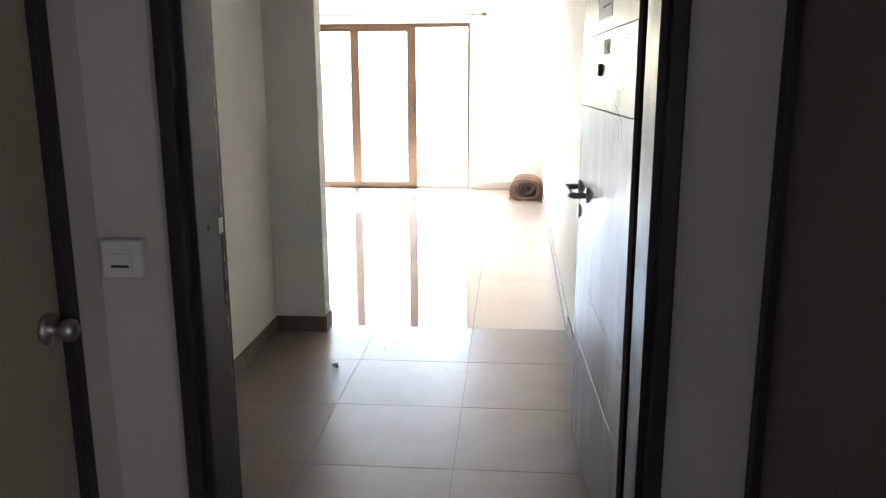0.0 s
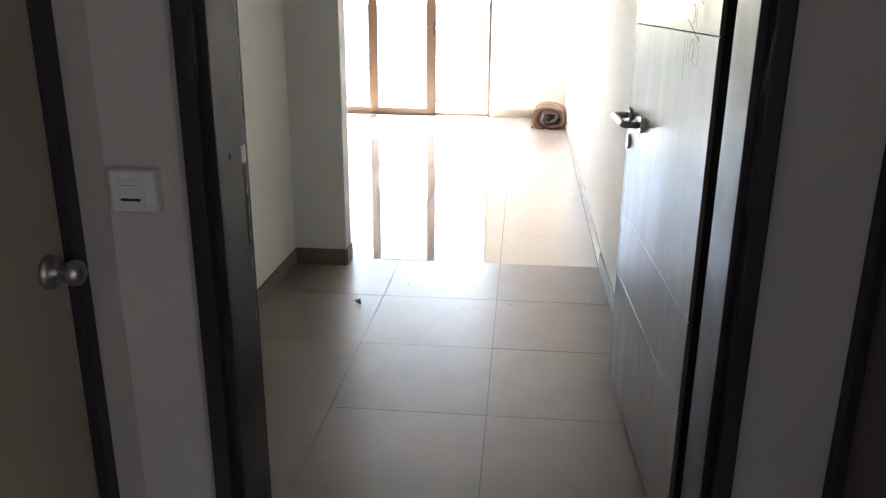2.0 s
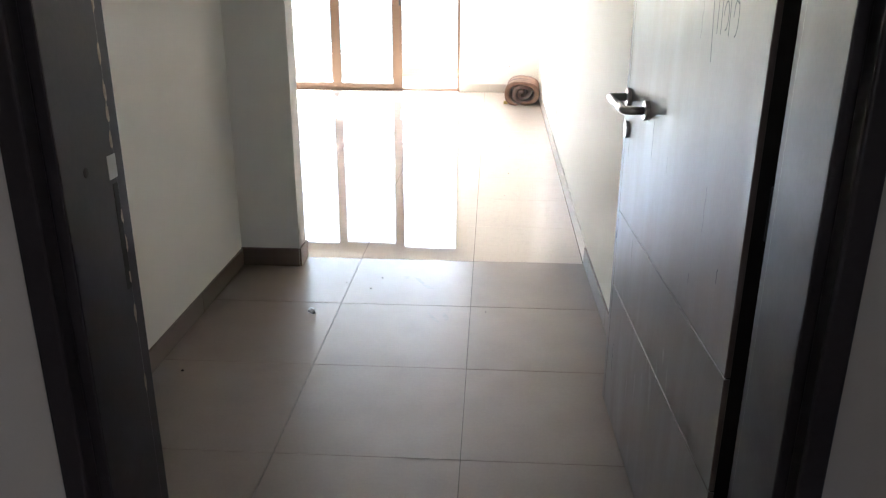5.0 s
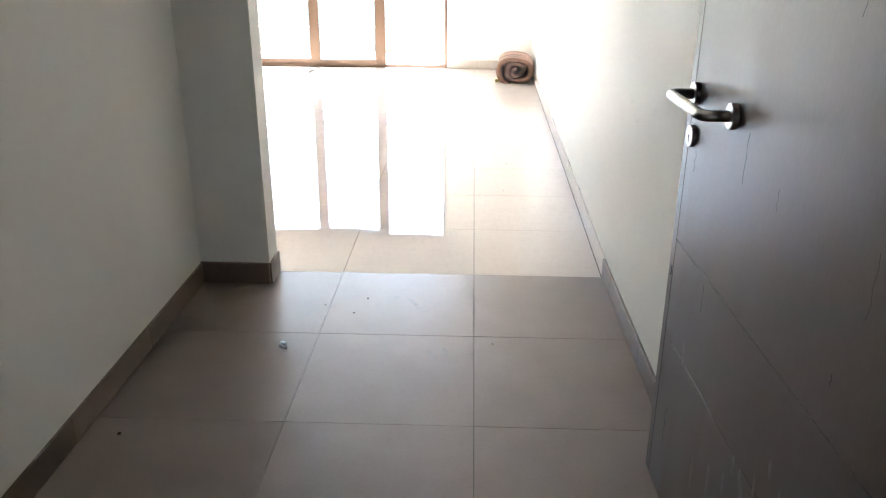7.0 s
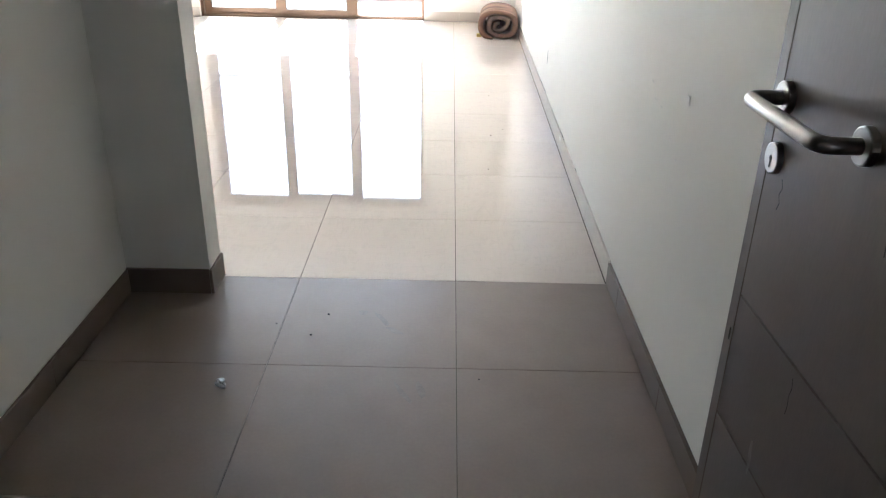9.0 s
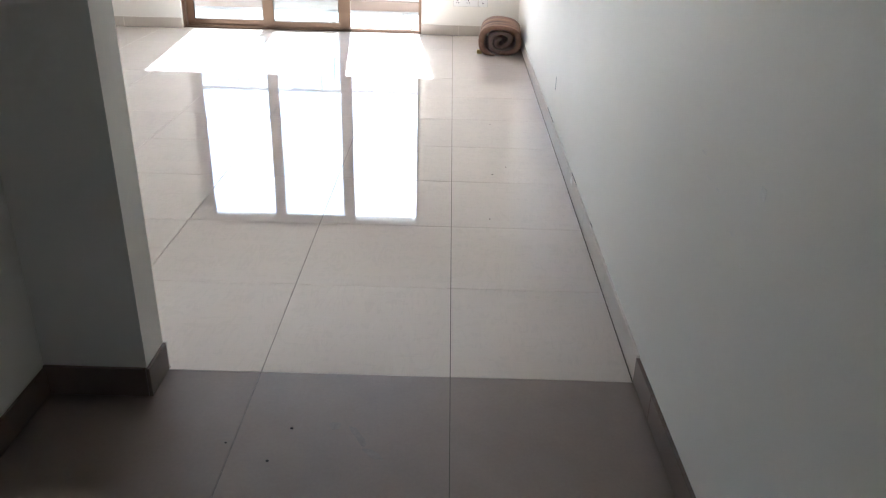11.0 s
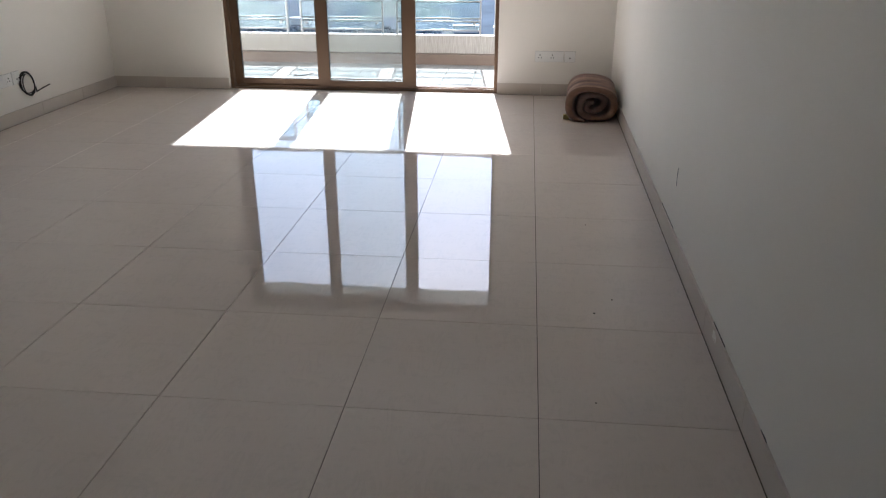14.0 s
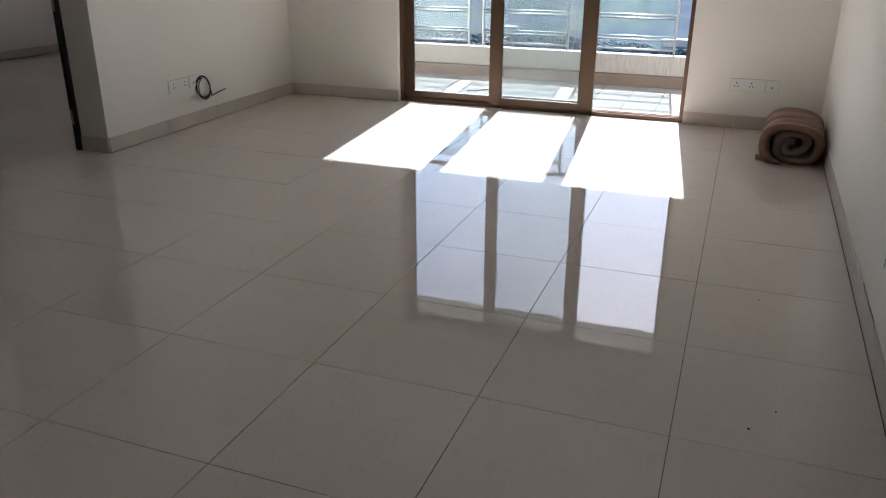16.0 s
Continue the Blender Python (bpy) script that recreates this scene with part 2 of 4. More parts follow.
PLASTER_SCAR = material("bare_plaster", (0.84, 0.81, 0.76), rough=0.9, var=0.06, scale=40, bump=0.002)
DUST = material("dry_dust", (0.195, 0.165, 0.150), rough=0.42, spec=0.4, var=0.25, scale=40)
SMUDGE = material("dried_mud_smudge", (0.225, 0.190, 0.168), rough=0.42, var=0.15, scale=30)
BLANKET = blanket_material()
BLANKET_IN = material("brown_plush_inside", (0.125, 0.085, 0.072), rough=0.95, var=0.25, scale=25, fine=300, bump=0.006, sheen=0.3, spec=0.1)
BLANKET_HEM = material("tan_hem", (0.190, 0.112, 0.078), rough=0.95, var=0.2, scale=30, fine=300, bump=0.004, sheen=0.2, spec=0.1)
TAG = material("yellow_cloth_tag", (0.42, 0.33, 0.10), rough=0.8, var=0.1)
FOIL = material("crumpled_foil", (0.45, 0.45, 0.46), rough=0.3, metal=0.9, var=0.2, scale=60)
TERRACE_TILE = material("terrace_tile", (0.255, 0.238, 0.218), rough=0.9, spec=0.12, var=0.06, scale=6, random_amount=0.04, bump=0.0006)
STUCCO = material("combed_cream_stucco", (0.40, 0.365, 0.325), rough=0.9, var=0.2, scale=14, fine=40, bump=0.01, stretch=(6, 1, 0.5))
KERB = material("brown_kerb_stone", (0.17, 0.120, 0.092), rough=0.6, var=0.1, scale=5)
OUTSIDE_WALL = material("terrace_wall_paint", (0.62, 0.56, 0.49), rough=0.85, var=0.05, scale=3, bump=0.002)
GLASS = glass_material("sliding_door_glass", (0.93, 0.95, 0.95), 0.035)
RAIL_GLASS = glass_material("railing_glass", (0.80, 0.88, 0.90), 0.06, (0.75, 0.82, 0.85))
# distance haze is mixed into the field and foliage colours as a blue-grey tint
HAZED_FIELD = material("haze_tinted_fields", (0.064, 0.078, 0.096), rough=1.0, var=0.25, scale=0.03, fine=0.08, stretch=(0.9, 0.6, 1), spec=0.0,
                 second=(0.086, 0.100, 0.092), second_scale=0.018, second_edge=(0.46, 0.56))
HAZED_FOLIAGE = material("haze_tinted_foliage", (0.070, 0.095, 0.112), rough=1.0, var=0.2, scale=0.3, fine=2.0, spec=0.0)
SHED = material("pale_shed_roof", (0.32, 0.32, 0.32), rough=0.8, var=0.1)


# ---- mesh helpers ----
def add_box(bm, lo, hi):
    x0, y0, z0 = lo
    x1, y1, z1 = hi
    vs = [bm.verts.new(p) for p in ((x0, y0, z0), (x1, y0, z0), (x1, y1, z0), (x0, y1, z0), (x0, y0, z1), (x1, y0, z1), (x1, y1, z1), (x0, y1, z1))]
    for f in ((3, 2, 1, 0), (4, 5, 6, 7), (0, 1, 5, 4), (1, 2, 6, 5), (2, 3, 7, 6), (3, 0, 4, 7)):
        bm.faces.new([vs[i] for i in f])


def boxes(*pairs, bevel=0.0, segments=2):
    bm = bmesh.new()
    for lo, hi in pairs:
        add_box(bm, lo, hi)
    if bevel:
        bmesh.ops.bevel(bm, geom=bm.edges[:], offset=bevel, segments=segments, profile=0.6, affect="EDGES")
    return bm


def pierced(axis, u0, u1, t0, t1, openings, z0=-0.1, z1=2.75):
    """A wall along x or y as one closed mesh, with openings (ua, ub, za, zb) through its thickness t0 to t1."""
    us = sorted({u0, u1, *(o[0] for o in openings), *(o[1] for o in openings)})
    zs = sorted({z0, z1, *(o[2] for o in openings), *(o[3] for o in openings)})
    us, zs = [u for u in us if u0 <= u <= u1], [z for z in zs if z0 <= z <= z1]
    solid = set()
    for i in range(len(us) - 1):
        for j in range(len(zs) - 1):
            u, z = (us[i] + us[i + 1]) / 2, (zs[j] + zs[j + 1]) / 2
            if not any(a < u < b and c < z < d for a, b, c, d in openings):
                solid.add((i, j))
    bm = bmesh.new()

    def quad(*corners):
        bm.faces.new([bm.verts.new((u, t, z) if axis == "x" else (t, u, z)) for u, t, z in corners])
    for i, j in solid:
        a, b_, c, d = us[i], us[i + 1], zs[j], zs[j + 1]
        for t in (t0, t1):
            quad((a, t, c), (b_, t, c), (b_, t, d), (a, t, d))
        for near, u in (((i - 1, j), a), ((i + 1, j), b_)):
            if near not in solid:
                quad((u, t0, c), (u, t1, c), (u, t1, d), (u, t0, d))
        for near, z in (((i, j - 1), c), ((i, j + 1), d)):
            if near not in solid:
                quad((a, t0, z), (b_, t0, z), (b_, t1, z), (a, t1, z))
    bmesh.ops.remove_doubles(bm, verts=bm.verts[:], dist=1e-5)
    return bm


def tube(points, r, sides=14, caps=True):
    """A round bar along a polyline."""
    bm = bmesh.new()
    pts = [Vector(p) for p in points]
    rings = []
    side = None
    for i, p in enumerate(pts):
        d = (pts[min(i + 1, len(pts) - 1)] - pts[max(i - 1, 0)]).normalized()
        if side is None:
            side = d.orthogonal().normalized()
        side = (side - d * side.dot(d)).normalized()
        up = d.cross(side)
        rings.append([bm.verts.new(p + (side * math.cos(a) + up * math.sin(a)) * r) for a in (2 * math.pi * k / sides for k in range(sides))])
    for a, b in zip(rings, rings[1:]):
        for k in range(sides):
            bm.faces.new((a[k], a[(k + 1) % sides], b[(k + 1) % sides], b[k]))
    if caps:
        bm.faces.new(rings[0][::-1])
        bm.faces.new(rings[-1])
    for f in bm.faces:
        f.smooth = len(f.verts) == 4
    return bm


def turned(profile, axis="x", sides=28):
    """A turned solid; profile: (along, radius) pairs."""
    bm = bmesh.new()
    rings = []
    for along, r in profile:
        ring = []
        for k in range(sides):
            a = 2 * math.pi * k / sides
            c, s = r * math.cos(a), r * math.sin(a)
            ring.append(bm.verts.new({"x": (along, c, s), "y": (c, along, s), "z": (c, s, along)}[axis]))
        rings.append(ring)
    for a, b in zip(rings, rings[1:]):
        for k in range(sides):
            bm.faces.new((a[k], a[(k + 1) % sides], b[(k + 1) % sides], b[k]))
    bm.faces.new(rings[0][::-1])
    bm.faces.new(rings[-1])
    bmesh.ops.recalc_face_normals(bm, faces=bm.faces[:])
    return bm


def rounded(points, r, steps=6):
    """A polyline with its inner corners rounded."""
    pts = [Vector(p) for p in points]
    out = [pts[0]]
    for a, b, c in zip(pts, pts[1:], pts[2:]):
        p, q = b + (a - b).normalized() * r, b + (c - b).normalized() * r
        for k in range(steps + 1):
            t = k / steps
            out.append(p * (1 - t) ** 2 + b * 2 * t * (1 - t) + q * t * t)
    out.append(pts[-1])
    return out


def part(name, bm, mat, parent=None, label="", m=None):
    """Links a bmesh as one mesh object, under a thing or a part."""
    bmesh.ops.recalc_face_normals(bm, faces=bm.faces[:])
    me = bpy.data.meshes.new(name)
    bm.to_mesh(me)
    bm.free()
    me.materials.append(mat)
    ob = new(name, me)
    if parent:
        ob.parent = parent
    if m is not None:
        ob.matrix_local = m
    return tagged(ob, label)


def thing(name, label, category, m=None, group="", kind=""):
    ob = new(name)
    ob.empty_display_size = 0.1
    if m is not None:
        ob.matrix_world = m
    return tagged(ob, label, category, group, kind)


def structure(name, bm, mat, label, category="wall"):
    return tagged(part(name, bm, mat), label, category, kind="structure")


# ---- the shell ----
H = 2.75
BW0, BW1 = -6.735, -5.95


def long_wall(y):
    """The long wall runs slightly out of square on both sides of the passage's end: its x at y."""
    return 0.590 + (0.0132 * y if y > 0 else -0.005 * y)


for name, y0, y1, label in (("wall_right", -2.60, 0.0, "plain cream painted wall of the entrance passage with scuffs"),
                            ("wall_long", 0.0, 6.20, "plain cream painted long wall with a few scratches")):
    bm = bmesh.new()
    add_box(bm, (0.0, y0, -0.1), (0.30, y1, H))
    for v in bm.verts:
        v.co.x = 0.80 if v.co.x > 0.1 else long_wall(v.co.y)
    structure(name, bm, WALL, label, "wall")
structure("wall_passage", boxes(((-1.405, -2.60, -0.1), (-1.205, -0.14, H))), WALL, "plain cream painted wall of the entrance passage", "wall")
structure("wall_stub", boxes(((-4.137, -0.14, -0.1), (-0.90, 0.0, H))), WALL, "cream painted wall ending in a square corner", "wall")
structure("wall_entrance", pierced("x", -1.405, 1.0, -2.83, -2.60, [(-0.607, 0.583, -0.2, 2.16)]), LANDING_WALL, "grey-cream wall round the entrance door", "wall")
structure("wall_bedroom_side", pierced("y", 0.0, 6.20, -4.137, -3.90, [(2.75, 3.80, -0.2, 2.12)]), WALL, "cream painted wall with a doorway to another room", "wall")
structure("wall_terrace", pierced("x", -4.50, 0.80, 6.20, 6.42, [(-2.80, -0.325, -0.2, 2.245)]), WALL, "cream painted wall with the terrace door opening", "wall")
structure("wall_bedroom_window", pierced("x", -8.30, -4.30, 8.60, 8.80, [(BW0, BW1, 1.15, 2.1)]), WALL, "cream painted wall of the next room with a small window opening", "wall")
structure("wall_bedroom_far", boxes(((-8.30, -0.14, -0.1), (-8.14, 8.60, H))), WALL, "cream painted far wall of the next room", "wall")
structure("wall_bedroom_south", boxes(((-8.14, -0.14, -0.1), (-4.137, 0.0, H))), WALL, "cream painted wall of the next room", "wall")
structure("lintel_band", boxes(((-3.90, 6.19, 2.275), (0.668, 6.20, H)), bevel=0.002), WALL, "shallow cream painted beam face over the terrace door", "beam")
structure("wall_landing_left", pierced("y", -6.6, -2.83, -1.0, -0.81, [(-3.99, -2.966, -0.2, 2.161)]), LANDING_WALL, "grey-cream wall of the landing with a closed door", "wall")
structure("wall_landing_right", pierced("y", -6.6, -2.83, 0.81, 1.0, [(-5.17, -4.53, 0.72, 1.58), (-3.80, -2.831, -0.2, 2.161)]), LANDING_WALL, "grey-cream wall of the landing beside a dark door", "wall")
# unseen wall; its opening is added to hold the fill lamp
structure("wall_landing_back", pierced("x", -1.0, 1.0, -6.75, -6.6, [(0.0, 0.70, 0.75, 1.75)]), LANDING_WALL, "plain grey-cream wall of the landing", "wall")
# added slabs, out of view, that keep sky light out of the landing openings
structure("sky_block_side", boxes(((1.30, -5.8, -0.1), (1.42, -4.3, H))), LANDING_WALL, "unseen plain slab blocking the sky at the side opening of the landing", "wall")
structure("sky_block_back", boxes(((-0.5, -7.2, -0.1), (1.2, -7.08, H))), LANDING_WALL, "unseen plain slab blocking the sky at the back opening of the landing", "wall")
structure("ceiling", boxes(((-8.3, -0.14, H), (0.80, 6.42, H + 0.12)), ((-8.3, 6.42, H), (-4.30, 8.80, H + 0.12)), ((-1.425, -2.83, H), (0.80, -0.14, H + 0.12))), CEILING, "plain white ceiling of the flat", "ceiling")
structure("ceiling_landing", boxes(((-1.0, -6.75, H), (1.0, -2.83, H + 0.12))), CEILING, "plain white ceiling of the landing", "ceiling")

floor = structure("floor", boxes(((-8.3, 0.0, -0.12), (0.70, 6.42, -0.004)), ((-8.3, 6.42, -0.12), (-4.50, 8.80, -0.004))), GROUT, "polished cream vitrified tiles with thin dark joints", "floor")
floor_passage = structure("floor_passage", boxes(((-1.205, -2.60, -0.12), (0.60, 0.0, -0.004)), ((-0.607, -2.83, -0.12), (0.583, -2.60, -0.004))), GROUT,
                          "matt brown-grey floor tiles of the entrance passage", "floor")
floor_landing = structure("floor_landing", boxes(((-0.81, -6.6, -0.12), (0.81, -2.83, -0.004))), GROUT, "matt brown-grey floor tiles of the landing", "floor")


def skirting(name, a, b, mat, label, h=0.10, t=0.010, split=0.6):
    """Skirting tiles along a wall from a to b; the room lies to the left of the way from a to b."""
    run = thing(name, label, "skirting", kind="structure")
    a, b = Vector((*a, 0)), Vector((*b, 0))
    d = (b - a).normalized()
    m = Matrix.Translation(a) @ Matrix.Rotation(math.atan2(d.y, d.x), 4, "Z")
    length, s = (b - a).length, 0.0
    while s < length - 0.01:
        e = min(s + split, length)
        part("skirting_tile", boxes(((s + 0.0008, 0.0, 0.003), (e - 0.0008, t, h)), bevel=0.0012, segments=1), mat, run, "", m)
        s = e
    if mat is SKIRT_CREAM:
        part("joint", boxes(((0.0, t, 0.0004), (length, t + 0.0035, 0.0016))), GROUT, run, "thin dark joint along the floor", m)
    return run


skirting("baseboard_passage_right", (long_wall(-2.60), -2.60), (long_wall(0), 0.0), SKIRT_DARK, "brown-grey tile skirting along the passage wall", h=0.092, t=0.012)
skirting("baseboard_living_right", (long_wall(0), 0.0), (long_wall(6.19), 6.19), SKIRT_CREAM, "cream tile skirting along the long wall")
skirting("baseboard_terrace_right", (0.660, 6.20), (-0.325, 6.20), SKIRT_CREAM, "cream tile skirting beside the terrace door")
skirting("baseboard_terrace_left", (-2.80, 6.20), (-3.889, 6.20), SKIRT_CREAM, "cream tile skirting beside the terrace door")
skirting("baseboard_bedroom_side", (-3.90, 6.20), (-3.90, 3.79), SKIRT_CREAM, "cream tile skirting along the wall")
skirting("baseboard_doorway", (-3.90, 3.80), (-4.1295, 3.80), SKIRT_CREAM, "cream tile skirting on the doorway reveal")
skirting("baseboard_bedroom_near", (-3.90, 2.75), (-3.90, 0.0), SKIRT_CREAM, "cream tile skirting along the wall")
skirting("baseboard_living_back", (-3.889, 0.0), (-0.89, 0.0), SKIRT_CREAM, "cream tile skirting along the back wall")
skirting("baseboard_stub_end", (-0.90, 0.0), (-0.90, -0.149), SKIRT_DARK, "brown-grey tile skirting round the wall end")
skirting("baseboard_stub_front", (-0.901, -0.14), (-1.205, -0.14), SKIRT_DARK, "brown-grey tile skirting round the wall end")
skirting("baseboard_passage_left", (-1.205, -0.151), (-1.205, -2.60), SKIRT_DARK, "brown-grey tile skirting along the passage wall", h=0.095)
skirting("baseboard_bedroom_far", (-8.14, 8.60), (-8.14, 0.0), SKIRT_CREAM, "cream tile skirting along the far wall")


# ---- entrance door and its frame ----
def door_frame(name, x0, x1, y_out, y_in, z1, label):
    """A timber frame in a wall that runs along x: jambs rebated for the leaf, and an outer architrave with a step beside it."""
    f = thing(name, label, "door frame", kind="structure")
    rebate = 0.055
    for s, x in ((-1, x0), (1, x1)):
        def box(a, b, y0, y1):
            lo, hi = sorted((x + s * a, x + s * b))
            return ((lo, y0, 0), (hi, y1, z1))
        part("jamb", boxes(box(0.0, 0.050, y_out + 0.001, y_in - rebate), box(0.013, 0.050, y_in - rebate, y_in), bevel=0.003), FRAME, f)
        part("architrave", boxes(box(0.0165, 0.057, y_out - 0.041, y_out - 0.001), bevel=0.006, segments=3), FRAME, f)
    part("head", boxes(((x0 - 0.050, y_out + 0.001, z1 + 0.001), (x1 + 0.050, y_in, z1 + 0.045)), bevel=0.003), FRAME, f)
    part("architrave", boxes(((x0 - 0.057, y_out - 0.041, z1 + 0.001), (x1 + 0.057, y_out - 0.001, z1 + 0.05)), bevel=0.005), FRAME, f)
    return f


JAMB = -0.555
entry_frame = door_frame("door_frame_1", JAMB, 0.531, -2.83, -2.602, 2.112, "chipped black-brown painted timber frame of the entrance door")
part("strike_plate", boxes(((JAMB - 0.0015, -2.685, 1.128), (JAMB + 0.0010, -2.656, 1.168)), bevel=0.0008, segments=1), DULL_STEEL, entry_frame, "dull steel strike plate")
part("lock_cutout", boxes(((JAMB - 0.0015, -2.677, 0.93), (JAMB + 0.0008, -2.661, 1.12))), DOOR_CORE, entry_frame, "rough dark cut-out for the lock")
part("screw_cap", turned([(JAMB - 0.0008, 0.009), (JAMB + 0.0010, 0.008), (JAMB + 0.0020, 0.004)], "x", 14), DOOR_CORE, entry_frame, "",
     Matrix.Translation((0, -2.755, 1.158)))
# splintered edge where the paint has broken away
chips = random.Random(21)
for z in (1.19, 1.235, 1.27, 1.33, 1.41, 1.47, 1.06, 1.01, 0.95, 0.88, 0.74):
    bm = bmesh.new()
    bmesh.ops.create_icosphere(bm, subdivisions=2, radius=1.0)
    for v in bm.verts:
        v.co *= 1 + 0.5 * noise.noise(v.co * 1.7 + Vector((z * 9, 0, 0)))
        v.co = Vector((v.co.x * 0.0016, v.co.y * 0.004, v.co.z * chips.uniform(0.016, 0.018)))
    part("paint_chip", bm, BARE_TIMBER, entry_frame, "pale bare timber splinter", Matrix.Translation((JAMB, -2.6585 - chips.uniform(0, 0.004), z)))

DOOR_POSE = pose(0.530, -2.535, 0, 0, 0, 1.5)
door = thing("door_1", "open dark brown veneered entrance door with scuffs and scribbles", "door", DOOR_POSE, kind="structure")
LEAF, TH = 1.165, 0.042
part("leaf_core", boxes(((0.004, 0.002, 0.008), (TH, LEAF - 0.002, 2.098)), bevel=0.001, segments=1), DOOR_CORE, door)
cuts = [0.006, 0.457, 0.7165, 1.419, 1.674, 2.10]
for z0, z1 in zip(cuts, cuts[1:]):
    g = 0.0014
    part("panel", boxes(((0.0, 0.0, z0 + g), (0.012, LEAF - 0.036, z1 - g)), bevel=0.0012, segments=1), DOOR, door)
part("edge_strip", boxes(((0.0, LEAF - 0.0345, 0.006), (TH, LEAF, 2.10)), bevel=0.0015, segments=1), DOOR, door, "worn dark edge strip")
for z in (0.25, 1.05, 1.85):
    part("hinge", tube([(TH - 0.002, -0.007, z - 0.05), (TH - 0.002, -0.007, z + 0.05)], 0.007, 12), BLACK_RUBBER, door)

handle = part("handle", tube(rounded([(-0.004, 0.848, 1.090), (-0.066, 0.848, 1.090), (-0.066, 1.102, 1.090), (-0.004, 1.102, 1.090)], 0.024), 0.0120, 18), STEEL, door,
              "brushed steel bar handle")
for y in (0.848, 1.102):
    part("rosette", turned([(-0.0125, 0.0245), (-0.0112, 0.0268), (-0.0002, 0.0272)], "x", 28), STEEL, handle, "round steel rosette", Matrix.Translation((0, y, 1.090)))
escutcheon = part("escutcheon", turned([(-0.0102, 0.0240), (-0.0092, 0.0260), (-0.0002, 0.0265)], "x", 28), STEEL, door, "round steel key escutcheon",
                  Matrix.Translation((0, 1.100, 0.990)))
bm = turned([(-0.0108, 0.0045), (-0.0099, 0.0045)], "x", 14)
add_box(bm, (-0.0108, -0.0022, -0.016), (-0.0099, 0.0022, -0.001))
part("keyhole", bm, DARK_HOLE, escutcheon)
peep = part("peephole", turned([(-0.014, 0.012), (-0.013, 0.019), (-0.006, 0.0215), (-0.0002, 0.022)], "x", 24), BLACK_RUBBER, door, "black peephole ring", Matrix.Translation((0, 0.632, 1.552)))
part("lens", turned([(-0.0150, 0.006), (-0.0141, 0.010)], "x", 16), STEEL, peep)
notice = part("notice", boxes(((-0.0012, 0.44, 1.717), (-0.0002, 0.74, 1.93))), PAPER, door, "small white printed notice")
for k in range(6):
    part("text_line", boxes(((-0.0016, 0.47 + 0.015 * (k % 2), 1.902 - 0.030 * k), (-0.0013, 0.71 - 0.03 * (k % 3), 1.908 - 0.030 * k))), INK, notice)
plate = part("number_plate", boxes(((-0.0022, 0.46, 1.600), (-0.0002, 0.59, 1.648)), bevel=0.0006, segments=1), PAPER, door, "small square number plate")
part("mark", boxes(((-0.0026, 0.485, 1.610), (-0.0023, 0.510, 1.638)), ((-0.0026, 0.535, 1.610), (-0.0023, 0.550, 1.638))), INK, plate)
part("latch_hole", boxes(((-0.0008, LEAF - 0.026, 0.615), (0.0004, LEAF - 0.021, 0.640))), DARK_HOLE, door)

rnd = random.Random(4)


def stroke(points, w, parent, name, mat, x=-0.0009):
    """A thin drawn line on the door's face: (y, z) points."""
    bm = bmesh.new()
    pts = [Vector((x, *p)) for p in points]
    prev = None
    for i, p in enumerate(pts):
        d = (pts[min(i + 1, len(pts) - 1)] - pts[max(i - 1, 0)]).normalized()
        n = Vector((0, -d.z, d.y)) * w * 0.5
        pair = (bm.verts.new(p + n), bm.verts.new(p - n))
        if prev:
            bm.faces.new((prev[0], prev[1], pair[1], pair[0]))
        prev = pair
    return part(name, bm, mat, parent)


def letter_curve(cy, cz, w, h, kind):
    """Rounded pencil shapes: a loop on a stem, a hook, a bar."""
    if kind == "stem":
        return [(cy, cz - h / 2), (cy + 0.004, cz + h / 2)]
    if kind == "loop":
        return [(cy - w * 0.5 * math.sin(a) * 0.9, cz + h * 0.25 + h * 0.25 * math.cos(a)) for a in (k * math.pi / 7 for k in range(8))]
    if kind == "hook":
        return [(cy + w * 0.5 * math.cos(a), cz + h * 0.4 * math.sin(a)) for a in (k * 1.5 * math.pi / 8 for k in range(9))]
    return [(cy - w / 2, cz - h * 0.5), (cy + w / 2, cz + h * 0.5)]


for cy, cz, w, h, kind in ((0.235, 1.575, 0.05, 0.085, "stem"), (0.235, 1.575, 0.075, 0.085, "loop"), (0.22, 1.51, 0.11, 0.045, "bar"),
                           (0.265, 1.465, 0.04, 0.06, "hook"), (0.225, 1.465, 0.02, 0.065, "stem"), (0.25, 1.425, 0.14, 0.05, "bar"),
                           (0.30, 1.375, 0.03, 0.075, "stem"), (0.275, 1.375, 0.03, 0.075, "stem"), (0.25, 1.375, 0.03, 0.07, "hook"),
                           (0.225, 1.375, 0.03, 0.075, "stem"), (0.19, 1.375, 0.03, 0.09, "hook"), (0.33, 1.345, 0.02, 0.13, "bar"),
                           (0.12, 1.63, 0.05, 0.03, "hook"), (0.16, 1.625, 0.06, 0.025, "hook")):
    stroke(letter_curve(cy, cz, w, h, kind), 0.0035, door, "scribble", CHALK)
for k in range(16):
    y, z = rnd.uniform(0.05, 1.1), rnd.choice((rnd.uniform(0.75, 1.4), rnd.uniform(1.44, 1.66), rnd.uniform(0.1, 0.7)))
    tall = rnd.uniform(0.02, 0.11)
    stroke([(y + 0.004 * math.sin(3 * j + k), z - tall * j / 4) for j in range(5)], rnd.uniform(0.001, 0.003), door, "scuff", CHALK)




